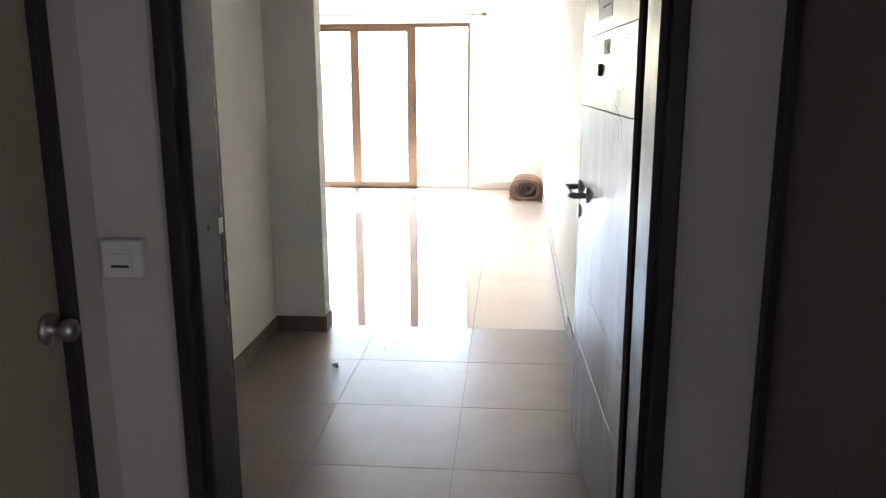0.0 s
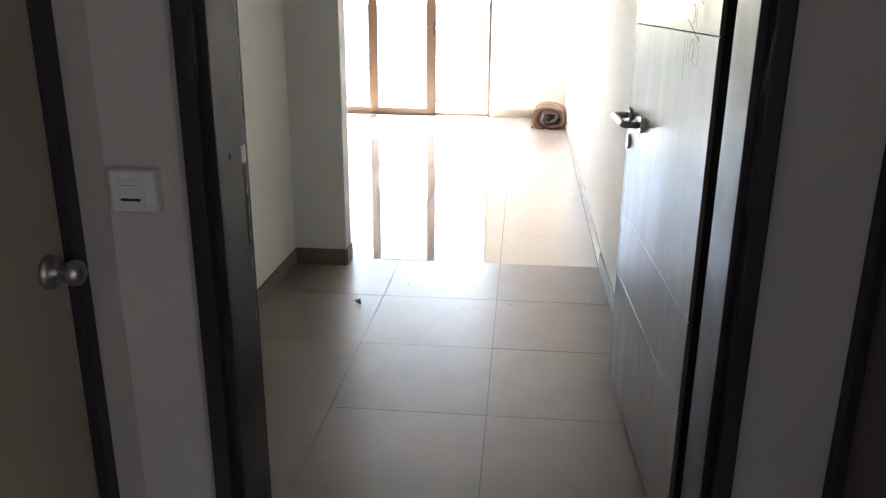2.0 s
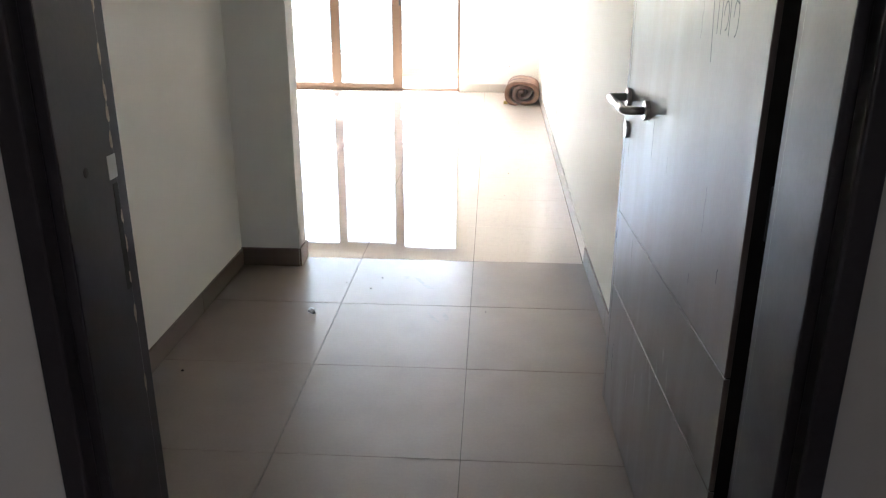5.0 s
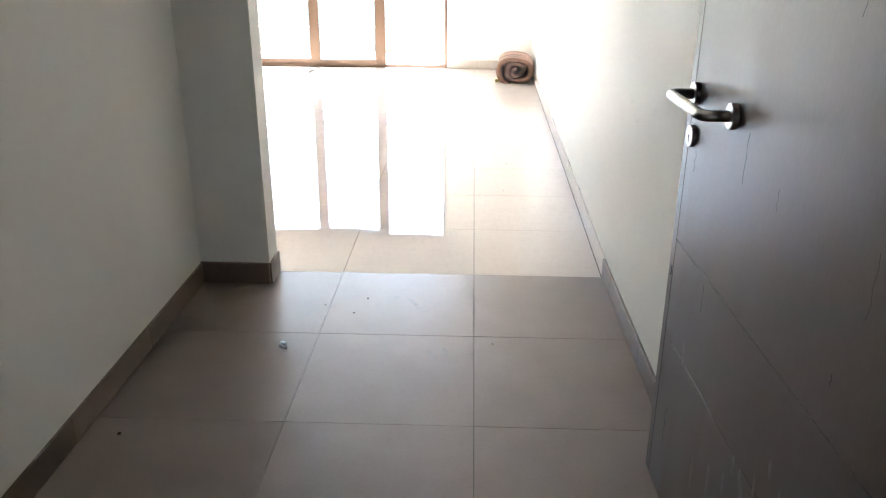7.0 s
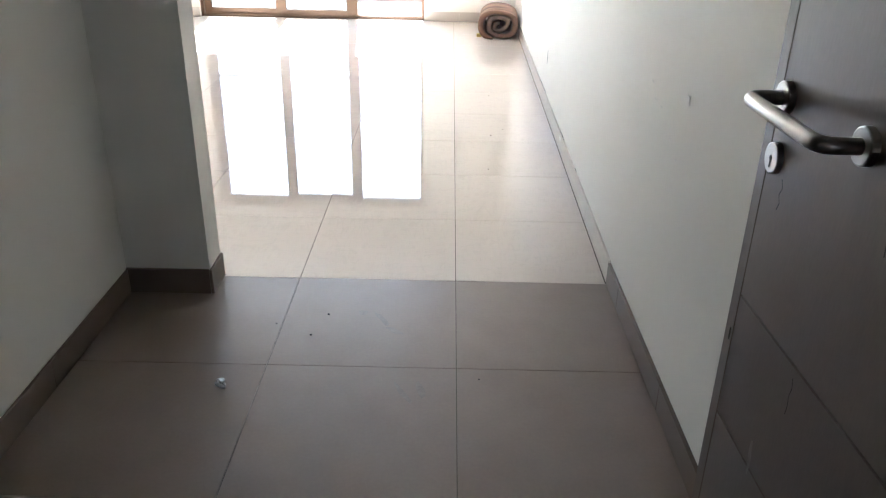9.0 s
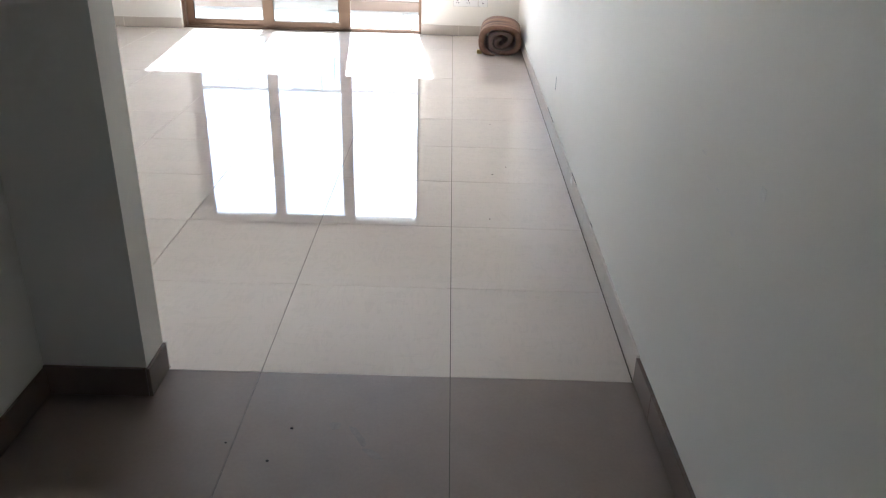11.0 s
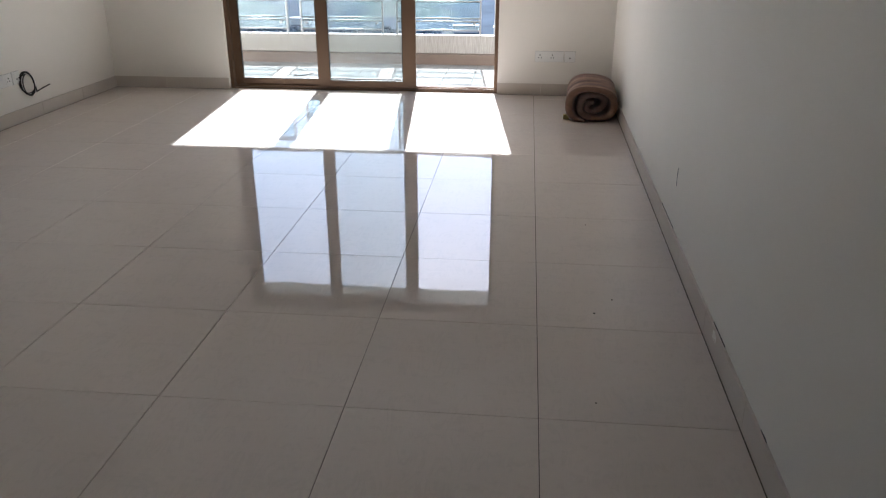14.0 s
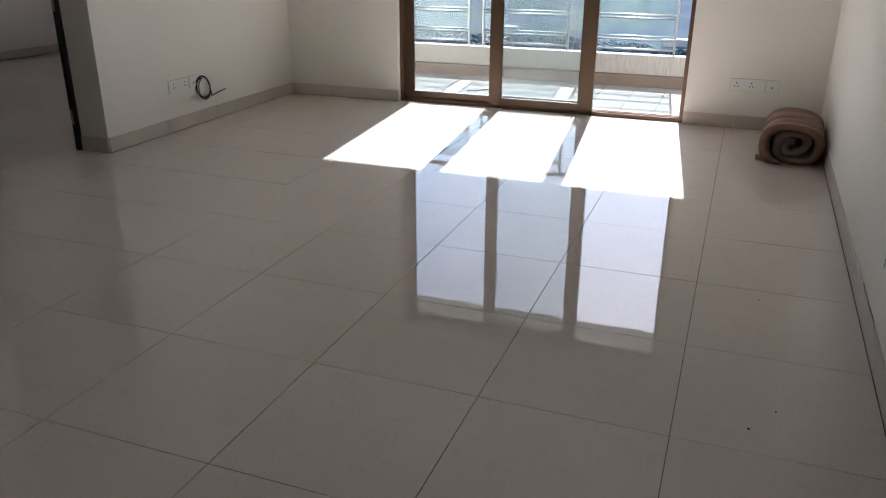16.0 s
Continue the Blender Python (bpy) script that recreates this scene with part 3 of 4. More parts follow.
def dust_smear(y, z, w, h, seed):
    """A dry pale rub on the door's face."""
    bm = bmesh.new()
    ring = []
    for k in range(20):
        a = 2 * math.pi * k / 20
        q = 1 + 0.5 * noise.noise(Vector((math.cos(a) * 1.8, math.sin(a) * 1.8, seed)))
        ring.append(bm.verts.new((-0.0006, y + w * q * math.cos(a) + 0.1 * h * math.sin(a), z + h * q * math.sin(a))))
    bm.faces.new(ring)
    return part("dust_smear", bm, DUST, door, "pale dry dust smear")


for k, (y, z, w, h) in enumerate(((0.525, 0.385, 0.011, 0.055), (0.545, 0.435, 0.008, 0.022), (0.432, 0.545, 0.007, 0.022), (0.585, 0.435, 0.006, 0.026), (0.48, 0.465, 0.006, 0.040),
                                  (0.62, 0.36, 0.006, 0.03), (0.38, 0.50, 0.005, 0.035), (0.70, 0.30, 0.008, 0.05), (0.80, 0.25, 0.006, 0.04), (0.965, 0.48, 0.006, 0.03))):
    dust_smear(y, z, w, h, k * 2.3 + 0.7)

# ---- landing ----
bell = thing("bell_push", "white plastic bell push box on the landing wall", "bell push", pose(-0.735, -2.83, 1.098))
part("housing", boxes(((-0.052, -0.034, -0.047), (0.052, 0.0, 0.047)), bevel=0.006, segments=3), OLD_PLASTIC, bell)
part("push_plate", boxes(((-0.031, -0.039, -0.031), (0.027, -0.0345, 0.026)), bevel=0.002), OLD_PLASTIC, bell)
part("name_slot", boxes(((-0.026, -0.0400, -0.020), (0.018, -0.0391, -0.014))), DARK_HOLE, bell, "dark slot")
part("top_line", boxes(((-0.024, -0.0398, 0.014), (0.014, -0.0391, 0.0155))), PLASTIC_AND_SHADOW_GREY, bell)


def flush_door(name, face, y0, y1, side, mat, frame_mat, label, knob=None):
    """A closed door in a wall that runs along y; the face looks towards side (+1 or -1 in x)."""
    d = thing(name, label, "door", kind="structure")

    def box(a, b, ya, yb, z0, z1):
        lo, hi = sorted((face + side * a, face + side * b))
        return ((lo, ya, z0), (hi, yb, z1))
    for a, b in ((y0, y0 + 0.046), (y1 - 0.046, y1)):
        part("jamb", boxes(box(-0.10, 0.014, a, b, 0, 2.11), bevel=0.004), frame_mat, d)
    part("head", boxes(box(-0.10, 0.014, y0, y1, 2.111, 2.16), bevel=0.004), frame_mat, d)
    leaf = part("leaf", boxes(box(-0.045, -0.006, y0 + 0.048, y1 - 0.048, 0.008, 2.107), bevel=0.002), mat, d)
    if knob:
        k = part("knob", turned([(-0.006, 0.034), (0.0, 0.035), (0.008, 0.030), (0.012, 0.013), (0.026, 0.013), (0.034, 0.022), (0.046, 0.026), (0.058, 0.024), (0.066, 0.014)], "x", 26),
                 DULL_STEEL, leaf, "round dull steel door knob", Matrix.Translation((face + 0.0, knob[0], knob[1])))
        for f in k.data.polygons:
            f.use_smooth = True
    return d


flush_door("door_2", -0.81, -3.99, -2.966, 1, BEIGE_DOOR, FRAME, "closed beige laminate door with a steel knob", (-3.072, 0.985))
flush_door("door_3", 0.81, -3.80, -2.832, -1, DOOR, FRAME, "closed dark brown flush door across the landing")

# ---- terrace door ----
slider = thing("sliding_door", "bronze aluminium sliding glass door, one bay open", "sliding door", kind="structure")
HEAD = 2.243
part("outer_jamb", boxes(((-2.798, 6.235, 0.001), (-2.765, 6.375, HEAD)), bevel=0.002), BRONZE, slider)
part("outer_jamb", boxes(((-0.358, 6.235, 0.001), (-0.327, 6.375, HEAD)), bevel=0.002), BRONZE, slider)
part("head_track", boxes(((-2.764, 6.235, HEAD - 0.05), (-0.359, 6.375, HEAD)), bevel=0.002), BRONZE, slider)
part("sill_track", boxes(((-2.764, 6.235, 0.001), (-0.359, 6.375, 0.016)), ((-2.764, 6.248, 0.016), (-0.359, 6.252, 0.030)),
                         ((-2.764, 6.303, 0.016), (-0.359, 6.307, 0.030)), ((-2.764, 6.352, 0.016), (-0.359, 6.356, 0.030))), BRONZE, slider)


def sash(x0, x1, y, stile_l, stile_r, glass_mat=GLASS):
    s = part("sash", boxes(((x0, y, 0.032), (x0 + stile_l, y + 0.034, HEAD - 0.04)), ((x1 - stile_r, y, 0.032), (x1, y + 0.034, HEAD - 0.04)),
                           ((x0 + stile_l, y, 0.032), (x1 - stile_r, y + 0.034, 0.088)), ((x0 + stile_l, y, HEAD - 0.100), (x1 - stile_r, y + 0.034, HEAD - 0.04)), bevel=0.0025), BRONZE, slider)
    part("pane", boxes(((x0 + stile_l - 0.005, y + 0.014, 0.085), (x1 - stile_r + 0.005, y + 0.020, HEAD - 0.095))), glass_mat, s)
    part("gasket", boxes(((x0 + stile_l - 0.001, y - 0.0005, 0.087), (x0 + stile_l + 0.004, y + 0.012, HEAD - 0.101)), ((x1 - stile_r - 0.004, y - 0.0005, 0.087), (x1 - stile_r + 0.001, y + 0.012, HEAD - 0.101)),
                         ((x0 + stile_l + 0.004, y - 0.0005, 0.087), (x1 - stile_r - 0.004, y + 0.012, 0.091))), BLACK_RUBBER, s)
    return s


sash(-2.764, -1.890, 6.288, 0.075, 0.085)
mid_sash = sash(-1.965, -1.062, 6.238, 0.110, 0.120)
sash(-1.945, -1.085, 6.338, 0.060, 0.060)
pull = part("pull", boxes(((-1.098, 6.222, 1.05), (-1.074, 6.2375, 1.22)), bevel=0.004), BLACK_RUBBER, mid_sash, "black recessed pull")

rod = thing("curtain_rod", "thin brass curtain rod on brackets over the terrace door", "curtain rod", pose(0, 6.115, 2.345))
part("pole", tube([(-2.95, 0, 0), (-0.16, 0, 0)], 0.0075, 12), DULL_STEEL, rod)
for x in (-2.93, -0.16):
    part("finial", turned([(-0.03, 0.008), (-0.022, 0.020), (0.018, 0.020), (0.030, 0.013)], "x", 18), BRONZE, rod, "", Matrix.Translation((x + 0.03 * (1 if x > -1 else -1), 0, 0)))
for x in (-2.8, -0.29):
    part("bracket", boxes(((x - 0.004, -0.004, -0.012), (x + 0.004, 0.075, 0.010)), ((x - 0.014, 0.067, -0.03), (x + 0.014, 0.0745, 0.03)), bevel=0.001, segments=1), DULL_STEEL, rod)

# ---- terrace ----
structure("terrace_slab", boxes(((-4.3, 6.42, -0.25), (1.0, 8.14, -0.026))), GROUT, "pale tiled terrace floor in the sun", "terrace floor")
structure("terrace_ceiling", boxes(((-4.3, 6.42, 2.82), (1.0, 8.02, 2.98))), CEILING, "plain white terrace ceiling", "ceiling")
structure("terrace_end_wall", boxes(((-4.5, 6.42, -0.25), (-4.3, 8.60, 2.98))), OUTSIDE_WALL, "cream end wall of the terrace", "wall")
structure("terrace_end_wall_right", boxes(((1.0, 6.42, -0.25), (1.2, 8.14, 2.98))), OUTSIDE_WALL, "cream end wall of the terrace", "wall")
structure("parapet", boxes(((-4.3, 8.01, -0.025), (1.0, 8.13, 0.280)), bevel=0.006), STUCCO, "low cream parapet with combed stucco", "parapet")
structure("parapet_kerb", boxes(((-4.3, 7.90, -0.025), (1.0, 8.008, 0.088)), bevel=0.006), KERB, "brown stone kerb at the foot of the parapet", "kerb")

railing = thing("glass_railing", "steel and glass railing on the terrace parapet", "railing", kind="structure")
RY = 8.035
part("handrail", tube([(-4.28, RY, 1.075), (0.98, RY, 1.075)], 0.024, 14), STEEL, railing)
for k in range(-1, 4):
    x0 = -2.598 + 1.0845 * (k - 1)
    x1 = x0 + 0.922
    x0, x1 = max(x0, -4.27), min(x1, 0.97)
    if x1 - x0 < 0.1:
        continue
    pane = part("glass_panel", boxes(((x0 + 0.012, RY - 0.004, 0.335), (x1 - 0.012, RY + 0.004, 0.935))), RAIL_GLASS, railing, "pale blue-green glass panel")
    for x in (x0, x1):
        part("post", boxes(((x - 0.009, RY - 0.022, 0.281), (x + 0.009, RY + 0.022, 1.055)), bevel=0.0015, segments=1), DULL_STEEL, railing)
    for z in (0.335, 0.445, 0.655, 0.935):
        for dz in ((0.0,) if z == 0.335 else (-0.016, 0.016)):
            part("rail", tube([(x0 + 0.010, RY - 0.016, z + dz), (x1 - 0.010, RY - 0.016, z + dz)], 0.0090, 8), DULL_STEEL, railing)
    for x in (x0 + 0.065, x1 - 0.065):
        part("clip", turned([(-0.034, 0.014), (-0.030, 0.017), (-0.005, 0.017)], "y", 16), DULL_STEEL, pane, "", Matrix.Translation((x, RY, 0.405)))

wire = tagged(part("bent_wire", tube(rounded([(-2.43, 7.02, -0.018), (-2.33, 7.06, -0.018), (-2.31, 7.14, -0.018), (-2.26, 7.17, -0.018)], 0.03), 0.005, 8), BLACK_RUBBER),
              "short bent dark wire lying on the terrace floor", "wire")

# ---- fittings on the walls ----
def socket_plate(name, m, modules, w, h, label):
    """A wall plate; local x along the wall, local -y into the room. modules: what sits in it, left to right."""
    s = thing(name, label, "socket", m)
    part("plate", boxes(((0, -0.009, 0), (w, 0, h)), bevel=0.002), PLASTIC, s)
    # grey rim painted in for the shadow round the plate
    part("shadow_rim", boxes(((-0.0015, -0.003, -0.0015), (w + 0.0015, -0.0002, h + 0.0015))), PLASTIC_AND_SHADOW_GREY, s)
    step = (w - 0.03) / len(modules)
    for i, kind in enumerate(modules):
        x = 0.015 + step * i
        mod = part("module", boxes(((x + 0.001, -0.0125, 0.016), (x + step - 0.001, -0.0092, h - 0.016)), bevel=0.001, segments=1), PLASTIC, s)
        cx, cz = x + step / 2, h / 2
        if kind == "socket":
            for dx, dz, r in ((0, 0.014, 0.0058), (-0.011, -0.009, 0.0050), (0.011, -0.009, 0.0050)):
                part("hole", turned([(-0.0131, r), (-0.0126, r)], "y", 10), DARK_HOLE, mod, "", Matrix.Translation((cx + dx, 0, cz + dz)))
        elif kind == "switch":
            part("rocker", boxes(((cx - step * 0.30, -0.0155, cz - 0.022), (cx + step * 0.30, -0.0126, cz + 0.022)), bevel=0.002, segments=1), PLASTIC, mod)
        else:
            part("jack", boxes(((cx - 0.008, -0.0131, cz - 0.016), (cx + 0.008, -0.0126, cz - 0.004))), PLASTIC_AND_SHADOW_GREY, mod)
    return s


socket_plate("socket_plate", pose(0.0, 6.20, 0.292), ("socket", "switch", "socket", "switch"), 0.245, 0.090, "white double socket plate low on the terrace wall")
socket_plate("data_outlet", pose(0.256, 6.20, 0.292), ("jack",), 0.090, 0.090, "small white data outlet plate low on the wall")
socket_plate("switch_plate", pose(-0.01, 6.20, 1.132), ("switch", "switch", "switch", "switch", "jack"), 0.240, 0.088, "white switch plate beside the terrace door")
socket_plate("socket_plate", pose(-3.90, 4.465, 0.288, 0, 0, 90), ("socket", "switch", "socket"), 0.225, 0.090, "white socket plate low on the wall")
outlet = socket_plate("cable_outlet", pose(-3.90, 4.70, 0.290, 0, 0, 90), ("jack",), 0.088, 0.090, "small white outlet plate with a black cable")
turns = []
for k in range(66):
    a = 2 * math.pi * k / 25 + 1.9
    r = 0.080 + 0.020 * math.sin(k * 0.27)
    turns.append((-3.880 + 0.014 * math.sin(k * 0.21), 4.868 + r * math.cos(a) + 0.010 * math.sin(k * 0.11), 0.268 + r * 1.02 * math.sin(a)))
cable = tagged(part("black_cable", tube(rounded([(-3.886, 4.765, 0.330), (-3.872, 4.790, 0.345)], 0.01) + turns + [(-3.872, 4.93, 0.196), (-3.866, 5.02, 0.212), (-3.864, 5.105, 0.222)], 0.0046, 8), BLACK_RUBBER),
               "coiled black cable hanging from the wall outlet", "cable")

pipe = thing("pipe_stub", "short capped pipe with loose wires on the wall", "pipe stub", pose(0.56, 6.17, 2.455))
part("pipe", tube(rounded([(0.0, 0.018, 0.05), (0.0, -0.05, 0.03), (0.03, -0.10, -0.02), (0.075, -0.12, 0.035)], 0.02), 0.012, 10), PLASTIC, pipe)
part("wire", tube(rounded([(-0.02, 0.018, 0.0), (-0.06, -0.03, -0.03), (-0.14, -0.02, 0.01)], 0.02), 0.004, 8), PLASTIC_AND_SHADOW_GREY, pipe)

# the rough doorway into the next room
frame4 = thing("door_frame_2", "dark brown timber door frame with a steel strike", "door frame", kind="structure")
part("jamb", boxes(((-4.170, 3.772, 0.0), (-4.130, 3.812, 2.118)), bevel=0.003), FRAME, frame4)
part("jamb", boxes(((-4.170, 2.738, 0.0), (-4.130, 2.778, 2.118)), bevel=0.003), FRAME, frame4)
part("strike_plate", boxes(((-4.163, 3.7695, 0.18), (-4.146, 3.7725, 0.28))), DULL_STEEL, frame4)
part("strike_plate", boxes(((-4.163, 3.7695, 0.92), (-4.146, 3.7725, 1.08))), DULL_STEEL, frame4)
door4 = thing("door_4", "half-open dark brown door into the next room", "door", pose(-4.165, 2.83, 0, 0, 0, 34), kind="structure")
leaf4 = part("leaf", boxes(((-0.04, 0.0, 0.008), (0.0, 0.92, 2.10)), bevel=0.002), DOOR_CORE, door4)
part("lever", tube(rounded([(0.001, 0.86, 1.0), (0.05, 0.86, 1.0), (0.05, 0.75, 1.0)], 0.015), 0.009, 12), STEEL, leaf4)

# ---- loose things ----
def blanket(m):
    """A thick blanket rolled up, lying on its side, squashed by its weight; the roll's axis is y."""
    b = tagged(new("rolled_blanket"), "rolled brown plush blanket lying in the corner", "blanket")
    b.matrix_world = m
    turns_n, steps, length, ny = 2.45, 190, 0.60, 14
    thick = 0.050

    def point(s, off):
        a = s * turns_n * 2 * math.pi + 0.5 * math.pi
        # loose in the middle, a tight second turn, and the last turn standing off from it
        r = 0.028 + 0.0555 * s * turns_n + 0.008 * min(1.0, max(0.0, (s - 0.50) / 0.10)) + off
        r += 0.012 * math.sin(a * 1.7 + 1) * (1.2 - 0.9 * s) + 0.014 * math.sin(a * 3.1) * max(0.0, 0.45 - s)
        c, d = math.cos(a), math.sin(a)
        k = (abs(c) ** 2.5 + abs(d) ** 2.5) ** (-1 / 2.5)
        x, z = r * c * k * 1.13, r * d * k * 0.80
        # the weight flattens it below, and its upper side sags towards the wall
        if z < -0.125:
            z = -0.125 + (z + 0.125) * 0.25
        return x, z - 0.10 * x * max(0.0, z)

    def sheet(bm, side):
        rows = []
        for i in range(steps + 1):
            s = i / steps
            edge = 0.018 * noise.noise(Vector((s * 5, 0.5, 1.0)))
            row = []
            for j in range(ny + 1):
                y = length * j / ny
                wob = 0.007 * noise.noise(Vector((s * 9, y * 7, 3.3))) if side > 0 else 0.0
                x, z = point(s, side * thick / 2 + wob)
                row.append(bm.verts.new((x, y + edge * (1 if j == 0 else 0.4) + (0.030 * (1 - s) * (1 - y / length)), z)))
            rows.append(row)
        return rows
    bm = bmesh.new()
    grid, inner = sheet(bm, 1), sheet(bm, -1)
    for i in range(steps):
        for j in range(ny):
            bm.faces.new((grid[i][j], grid[i + 1][j], grid[i + 1][j + 1], grid[i][j + 1])).material_index = 0
            bm.faces.new((inner[i][j + 1], inner[i + 1][j + 1], inner[i + 1][j], inner[i][j])).material_index = 1
    # rounded hems along both ends
    for j, sign in ((0, -1), (ny, 1)):
        arcs = []
        for i in range(steps + 1):
            p, q = grid[i][j].co, inner[i][j].co
            arcs.append([grid[i][j]] + [bm.verts.new(p.lerp(q, t) + Vector((0, sign * thick * w, 0))) for t, w in ((0.12, 0.26), (0.5, 0.40), (0.88, 0.26))] + [inner[i][j]])
        for i in range(steps):
            for k in range(4):
                bm.faces.new((arcs[i][k], arcs[i][k + 1], arcs[i + 1][k + 1], arcs[i + 1][k])).material_index = 2 if i > steps * 0.60 and k < 3 else 1
    for i in (0, steps):
        for j in range(ny):
            bm.faces.new((grid[i][j], grid[i][j + 1], inner[i][j + 1], inner[i][j])).material_index = 2
    for f in bm.faces:
        f.smooth = True
    lowest = min(v.co.z for v in bm.verts)
    for v in bm.verts:
        v.co.z -= lowest
    roll = part("roll", bm, BLANKET, b)
    roll.data.materials.append(BLANKET_IN)
    roll.data.materials.append(BLANKET_HEM)
    part("tag", boxes(((-0.226, 0.075, 0.001), (-0.180, 0.098, 0.036)), bevel=0.003), TAG, b, "yellow cloth tag")
    return b


blanket(pose(0.446, 5.16, 0.001, 0, 0, -4))


def foil_scrap(m):
    bm = bmesh.new()
    bmesh.ops.create_icosphere(bm, subdivisions=3, radius=0.016)
    for v in bm.verts:
        v.co *= 1 + 0.75 * noise.noise(v.co * 95)
        v.co.z = v.co.z * 0.75
    low = min(v.co.z for v in bm.verts)
    for v in bm.verts:
        v.co.z -= low
    ob = part("foil_scrap", bm, FOIL)
    ob.matrix_world = m
    return tagged(ob, "crumpled scrap of silver foil on the floor", "litter")


foil_scrap(pose(-0.708, -0.728, 0.0, 0, 0, 20))


def crumb(x, y, r):
    bm = bmesh.new()
    bmesh.ops.create_icosphere(bm, subdivisions=2, radius=r)
    for v in bm.verts:
        v.co *= 1 + 0.4 * noise.noise(v.co * 300 + Vector((x, y, 0)))
        v.co.z *= 0.6
    low = min(v.co.z for v in bm.verts)
    for v in bm.verts:
        v.co.z -= low
    ob = part("crumb", bm, DARK_HOLE)
    ob.matrix_world = pose(x, y, 0)
    return tagged(ob, "tiny dark crumb of grit on the floor", "grit", "grit on the floor")


for x, y, r in ((-1.09, -1.291, 0.006), (-0.45, -0.28, 0.004), (-0.49, -0.42, 0.004), (0.07, -0.66, 0.003), (0.22, 1.92, 0.004), (0.25, 2.9, 0.003), (0.18, 1.30, 0.003), (-0.62, -0.35, 0.003), (0.30, 2.05, 0.003)):
    crumb(x, y, r)


def wall_mark(name, lo, hi, mat, label):
    return tagged(part(name, boxes((lo, hi)), mat), label, "wall mark", kind="structure")


wall_mark("wall_scratch", (long_wall(2.68) - 0.0012, 2.677, 0.289), (long_wall(2.68) + 0.002, 2.683, 0.373), INK, "thin dark upright scratch on the wall")
wall_mark("wall_nick", (long_wall(-0.63) - 0.0012, -0.640, 0.868), (long_wall(-0.63) + 0.001, -0.615, 0.892), PLASTER_SCAR, "small nick in the wall paint")
for k, (y, z, l) in enumerate(((-0.22, 0.86, 0.02), (-0.27, 0.842, 0.03), (-0.33, 0.80, 0.03), (-0.40, 0.795, 0.035), (-0.52, 0.74, 0.02), (-0.60, 0.70, 0.018))):
    wall_mark("wall_scuff", (long_wall(y) - 0.001, y, z), (long_wall(y) + 0.001, y + l, z + 0.005), PLASTER_SCAR, "pale scrape on the wall paint")
bm = bmesh.new()
bmesh.ops.create_grid(bm, x_segments=10, y_segments=4, size=0.5)
for v in bm.verts:
    v.co = Vector((long_wall(1.63) - 0.0125, 1.63 + v.co.x * 0.05, 0.083 + v.co.y * 0.026 + 0.012 * noise.noise(Vector((v.co.x * 6, v.co.y * 3, 0.4)))))
tagged(part("skirting_chip", bm, PLASTER_SCAR), "chipped patch of bare plaster on the skirting", "chip", kind="structure")


for y0, y1 in ((1.52, 1.70), (2.62, 2.98), (1.00, 1.06)):
    bm = bmesh.new()
    n = 14
    top = [bm.verts.new((long_wall(y0 + (y1 - y0) * k / n) - 0.0022, y0 + (y1 - y0) * k / n, 0.1015 + 0.004 * abs(noise.noise(Vector((k * 0.9, y0, 2.0)))) + 0.002)) for k in range(n + 1)]
    low = [bm.verts.new((long_wall(y0 + (y1 - y0) * k / n) - 0.0030, y0 + (y1 - y0) * k / n, 0.1002)) for k in range(n + 1)]
    for k in range(n):
        bm.faces.new((low[k], low[k + 1], top[k + 1], top[k]))
    tagged(part("skirting_crack", bm, DARK_HOLE), "dark ragged crack between wall and skirting", "crack", "skirting cracks", "structure")


def smudge(name, cx, cy, w, l, turn, seed):
    """A dried footmark on the passage floor."""
    bm = bmesh.new()
    ring = []
    for k in range(18):
        a = 2 * math.pi * k / 18
        r = 1 + 0.45 * noise.noise(Vector((math.cos(a) * 1.5, math.sin(a) * 1.5, seed)))
        x, y = w * r * math.cos(a), l * r * math.sin(a)
        c, s = math.cos(turn), math.sin(turn)
        ring.append(bm.verts.new((cx + c * x - s * y, cy + s * x + c * y, 0.0006)))
    bm.faces.new(ring)
    return tagged(part(name, bm, SMUDGE), "faint dried footmark on the brown tile", "stain", "footmarks", "structure")


for k, (x, y, w, l, t) in enumerate(((-0.16, -0.74, 0.010, 0.055, 0.5), (-0.11, -0.72, 0.012, 0.045, 0.3), (-0.26, -0.30, 0.010, 0.06, 0.5), (-0.33, -0.26, 0.016, 0.02, 0.2), (-0.21, -0.38, 0.012, 0.03, 0.9))):
    smudge("footmark", x, y, w, l, t, k * 3.7)

# ---- distance ----
bm = bmesh.new()
bmesh.ops.create_grid(bm, x_segments=60, y_segments=60, size=3500)
for v in bm.verts:
    far = max(0.0, (v.co.length - 900) / 2600)
    v.co.z = -46 + 60 * far * (0.4 + 0.6 * noise.noise(v.co * 0.0011))
structure("ground", bm, HAZED_FIELD, "fields and scrub far below, haze mixed into their colour", "ground")


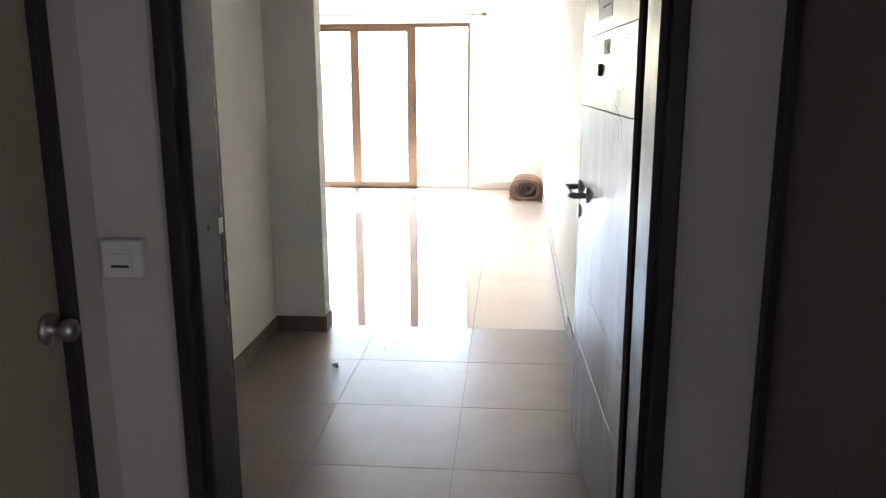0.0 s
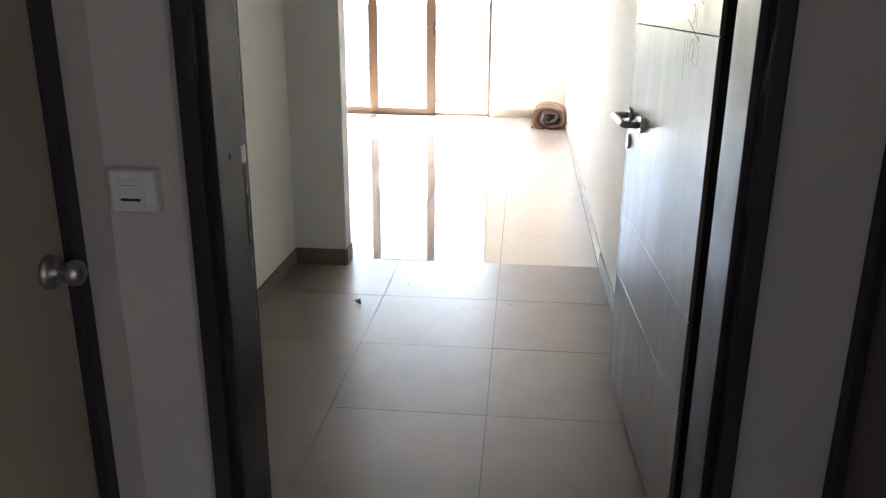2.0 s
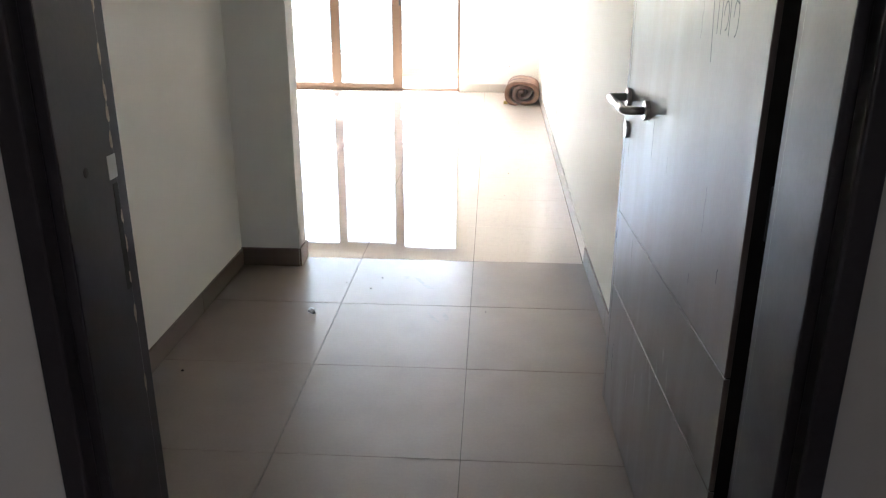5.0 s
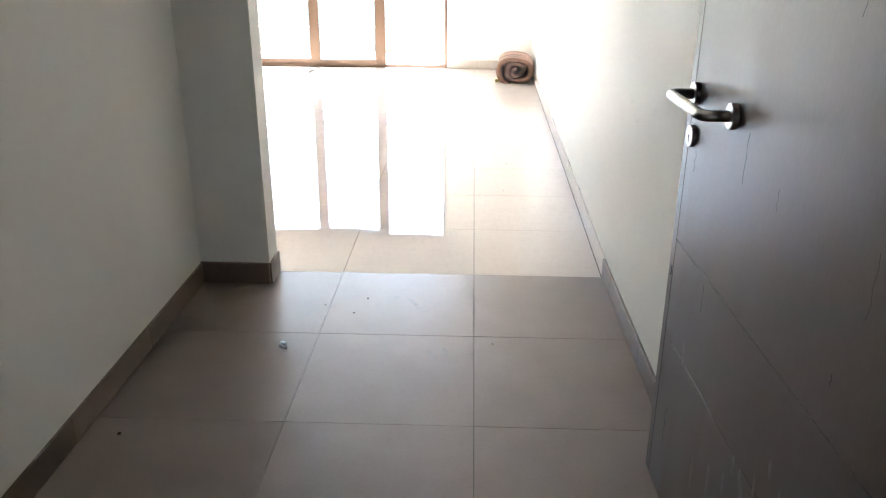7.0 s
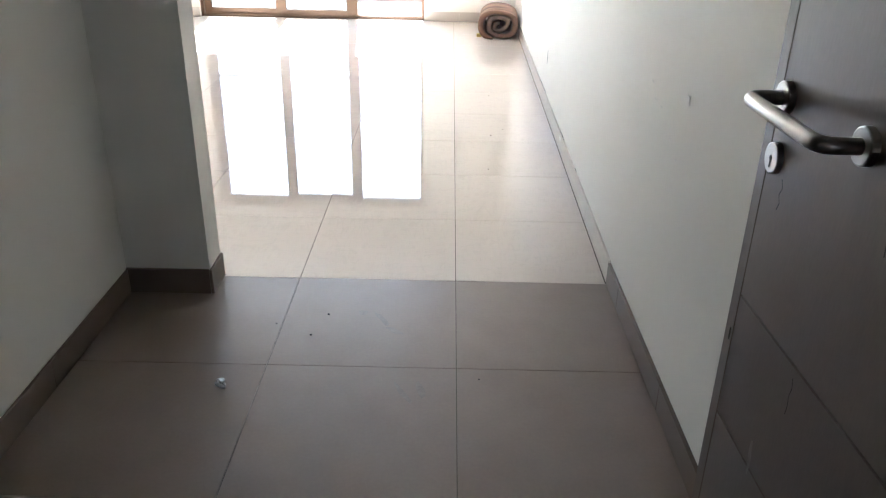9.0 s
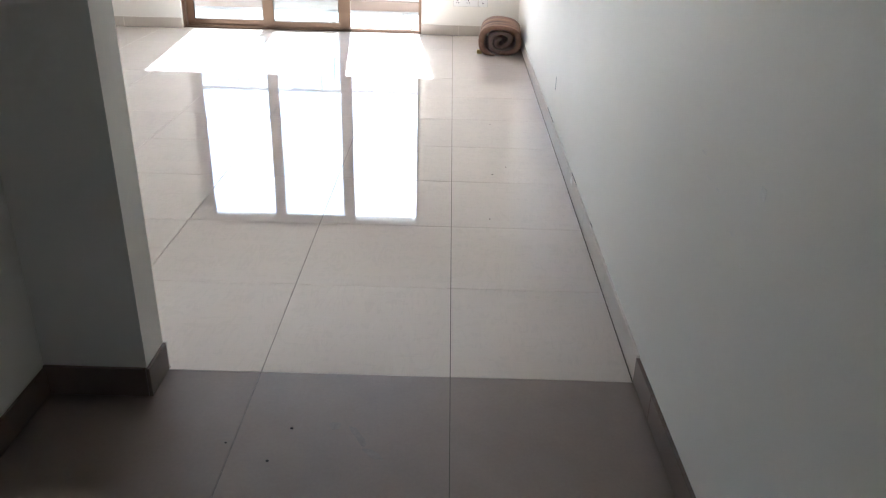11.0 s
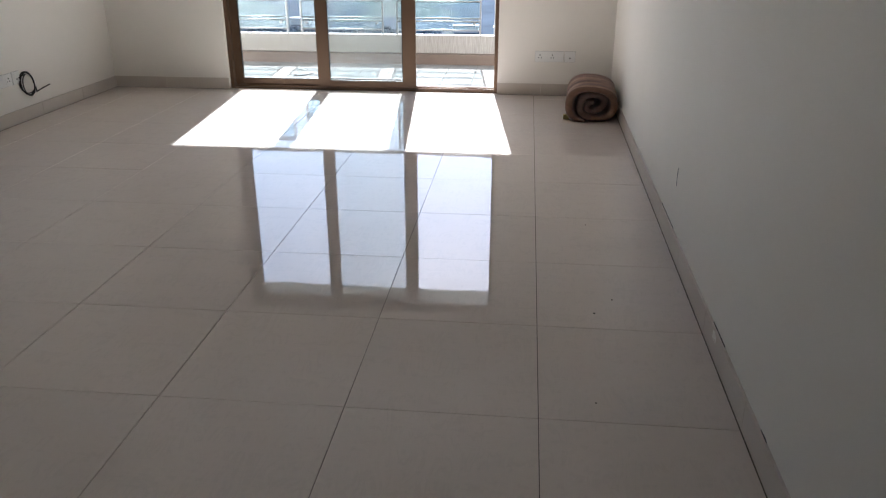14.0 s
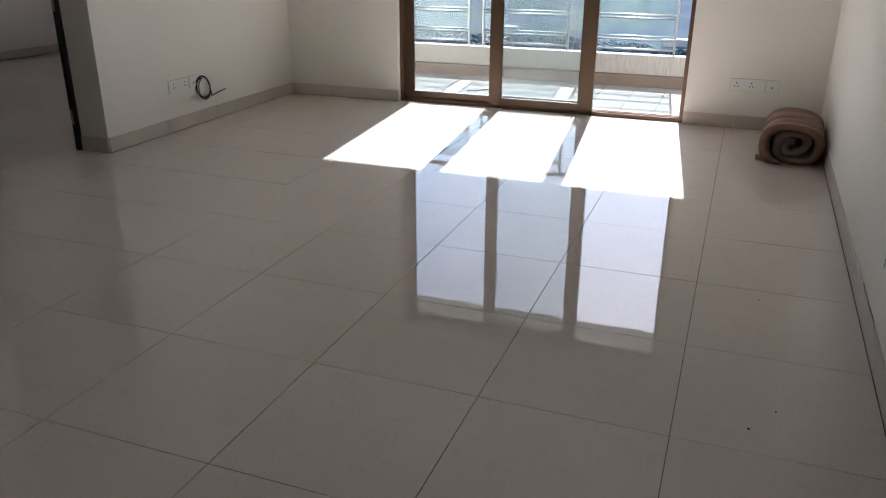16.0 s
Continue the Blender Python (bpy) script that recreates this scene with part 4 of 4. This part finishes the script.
def woods(name, n, seed, near, far, sizes, mat, label, base=-46.0):
    """Clumps of far trees and hedges, uneven in size, as one mesh."""
    rg = random.Random(seed)
    ball = bmesh.new()
    bmesh.ops.create_icosphere(ball, subdivisions=1, radius=1)
    verts = [v.co.copy() for v in ball.verts]
    faces = [[v.index for v in f.verts] for f in ball.faces]
    ball.free()
    all_v, all_f = [], []
    for _ in range(n):
        y = rg.uniform(near, far)
        x = rg.uniform(-0.72, 0.30) * y
        if noise.noise(Vector((x * 0.012, y * 0.02, seed))) < -0.12:
            continue
        size = rg.uniform(*sizes)
        for _ in range(4):
            r = size * rg.uniform(0.35, 0.75)
            off = Vector((x + rg.gauss(0, size * 0.6), y + rg.gauss(0, size * 0.6), base + size * rg.uniform(0.2, 0.9)))
            k = len(all_v)
            all_v += [v * (r * (1 + 0.35 * rg.uniform(-1, 1))) + off for v in verts]
            all_f += [[k + i for i in f] for f in faces]
    me = bpy.data.meshes.new(name)
    me.from_pydata(all_v, [], all_f)
    me.materials.append(mat)
    return tagged(new(name, me), label, "trees", kind="stuff")


woods("far_woods", 2600, 11, 320, 395, (0.8, 2.2), HAZED_FOLIAGE, "trees and scrub far below, tinted blue-grey for haze")
for x, y, w in ((-30, 395, 12), (-12, 390, 8), (-120, 420, 10)):
    s = thing("far_shed", "small pale roofed shed far below", "shed", pose(x, y, -46), "far sheds")
    part("wall", boxes(((-w / 2, -3, 0), (w / 2, 3, 3))), OUTSIDE_WALL, s)
    part("roof", boxes(((-w / 2 - 0.5, -3.6, 3.0), (w / 2 + 0.5, 3.6, 3.4)), bevel=0.1), SHED, s)


# ---- floor tiles ----
tile_meshes = {}


def tile_mesh(w, d, mat, t=0.009, b=0.0003):
    key = (round(w, 4), round(d, 4), mat.name)
    if key not in tile_meshes:
        bm = boxes(((-w / 2, -d / 2, -t), (w / 2, d / 2, 0)), bevel=b, segments=1)
        bmesh.ops.recalc_face_normals(bm, faces=bm.faces[:])
        me = bpy.data.meshes.new("floor_tile")
        bm.to_mesh(me)
        bm.free()
        me.materials.append(mat)
        tile_meshes[key] = me
    return tile_meshes[key]


tilt = random.Random(9)


def lay(parent, x0, x1, y0, y1, mat, size=0.6, size_x=None, ox=0.0, oy=0.0, gap=0.0026, z=0.0):
    """Tiles over a rectangle on the common grid, cut at its edges."""
    sx = size_x or size
    i = math.floor((x0 - ox) / sx + 1e-6)
    while ox + i * sx < x1 - 1e-6:
        a, b = max(x0, ox + i * sx), min(x1, ox + (i + 1) * sx)
        j = math.floor((y0 - oy) / size + 1e-6)
        while oy + j * size < y1 - 1e-6:
            c, d = max(y0, oy + j * size), min(y1, oy + (j + 1) * size)
            if b - a > 0.012 and d - c > 0.012:
                ob = new("floor_tile", tile_mesh(b - a - gap, d - c - gap, mat))
                ob.parent = parent
                ob.location = ((a + b) / 2, (c + d) / 2, z + tilt.uniform(-0.0003, 0.0002))
                ob.rotation_euler = (tilt.gauss(0, 0.0004), tilt.gauss(0, 0.0004), 0)
            j += 1
        i += 1


lay(floor, -3.90, 0.0, 0.0, 6.236, CREAM_TILE)
lay(floor, 0.0, 0.70, 0.0, 6.236, CREAM_TILE, size_x=0.70)
lay(floor, -8.14, -3.90, 0.0, 6.20, CREAM_TILE)
lay(floor, -8.14, -4.50, 6.20, 8.60, CREAM_TILE)
lay(floor_passage, -1.205, 0.60, -2.60, 0.0, DARK_TILE)
lay(floor_passage, -0.607, 0.583, -2.83, -2.60, DARK_TILE)
lay(floor_landing, -0.81, 0.81, -6.6, -2.83, DARK_TILE)
terrace_floor = bpy.data.objects["terrace_slab"]
lay(terrace_floor, -4.3, 1.0, 6.42, 7.90, TERRACE_TILE, size=0.30, gap=0.004, z=-0.022)
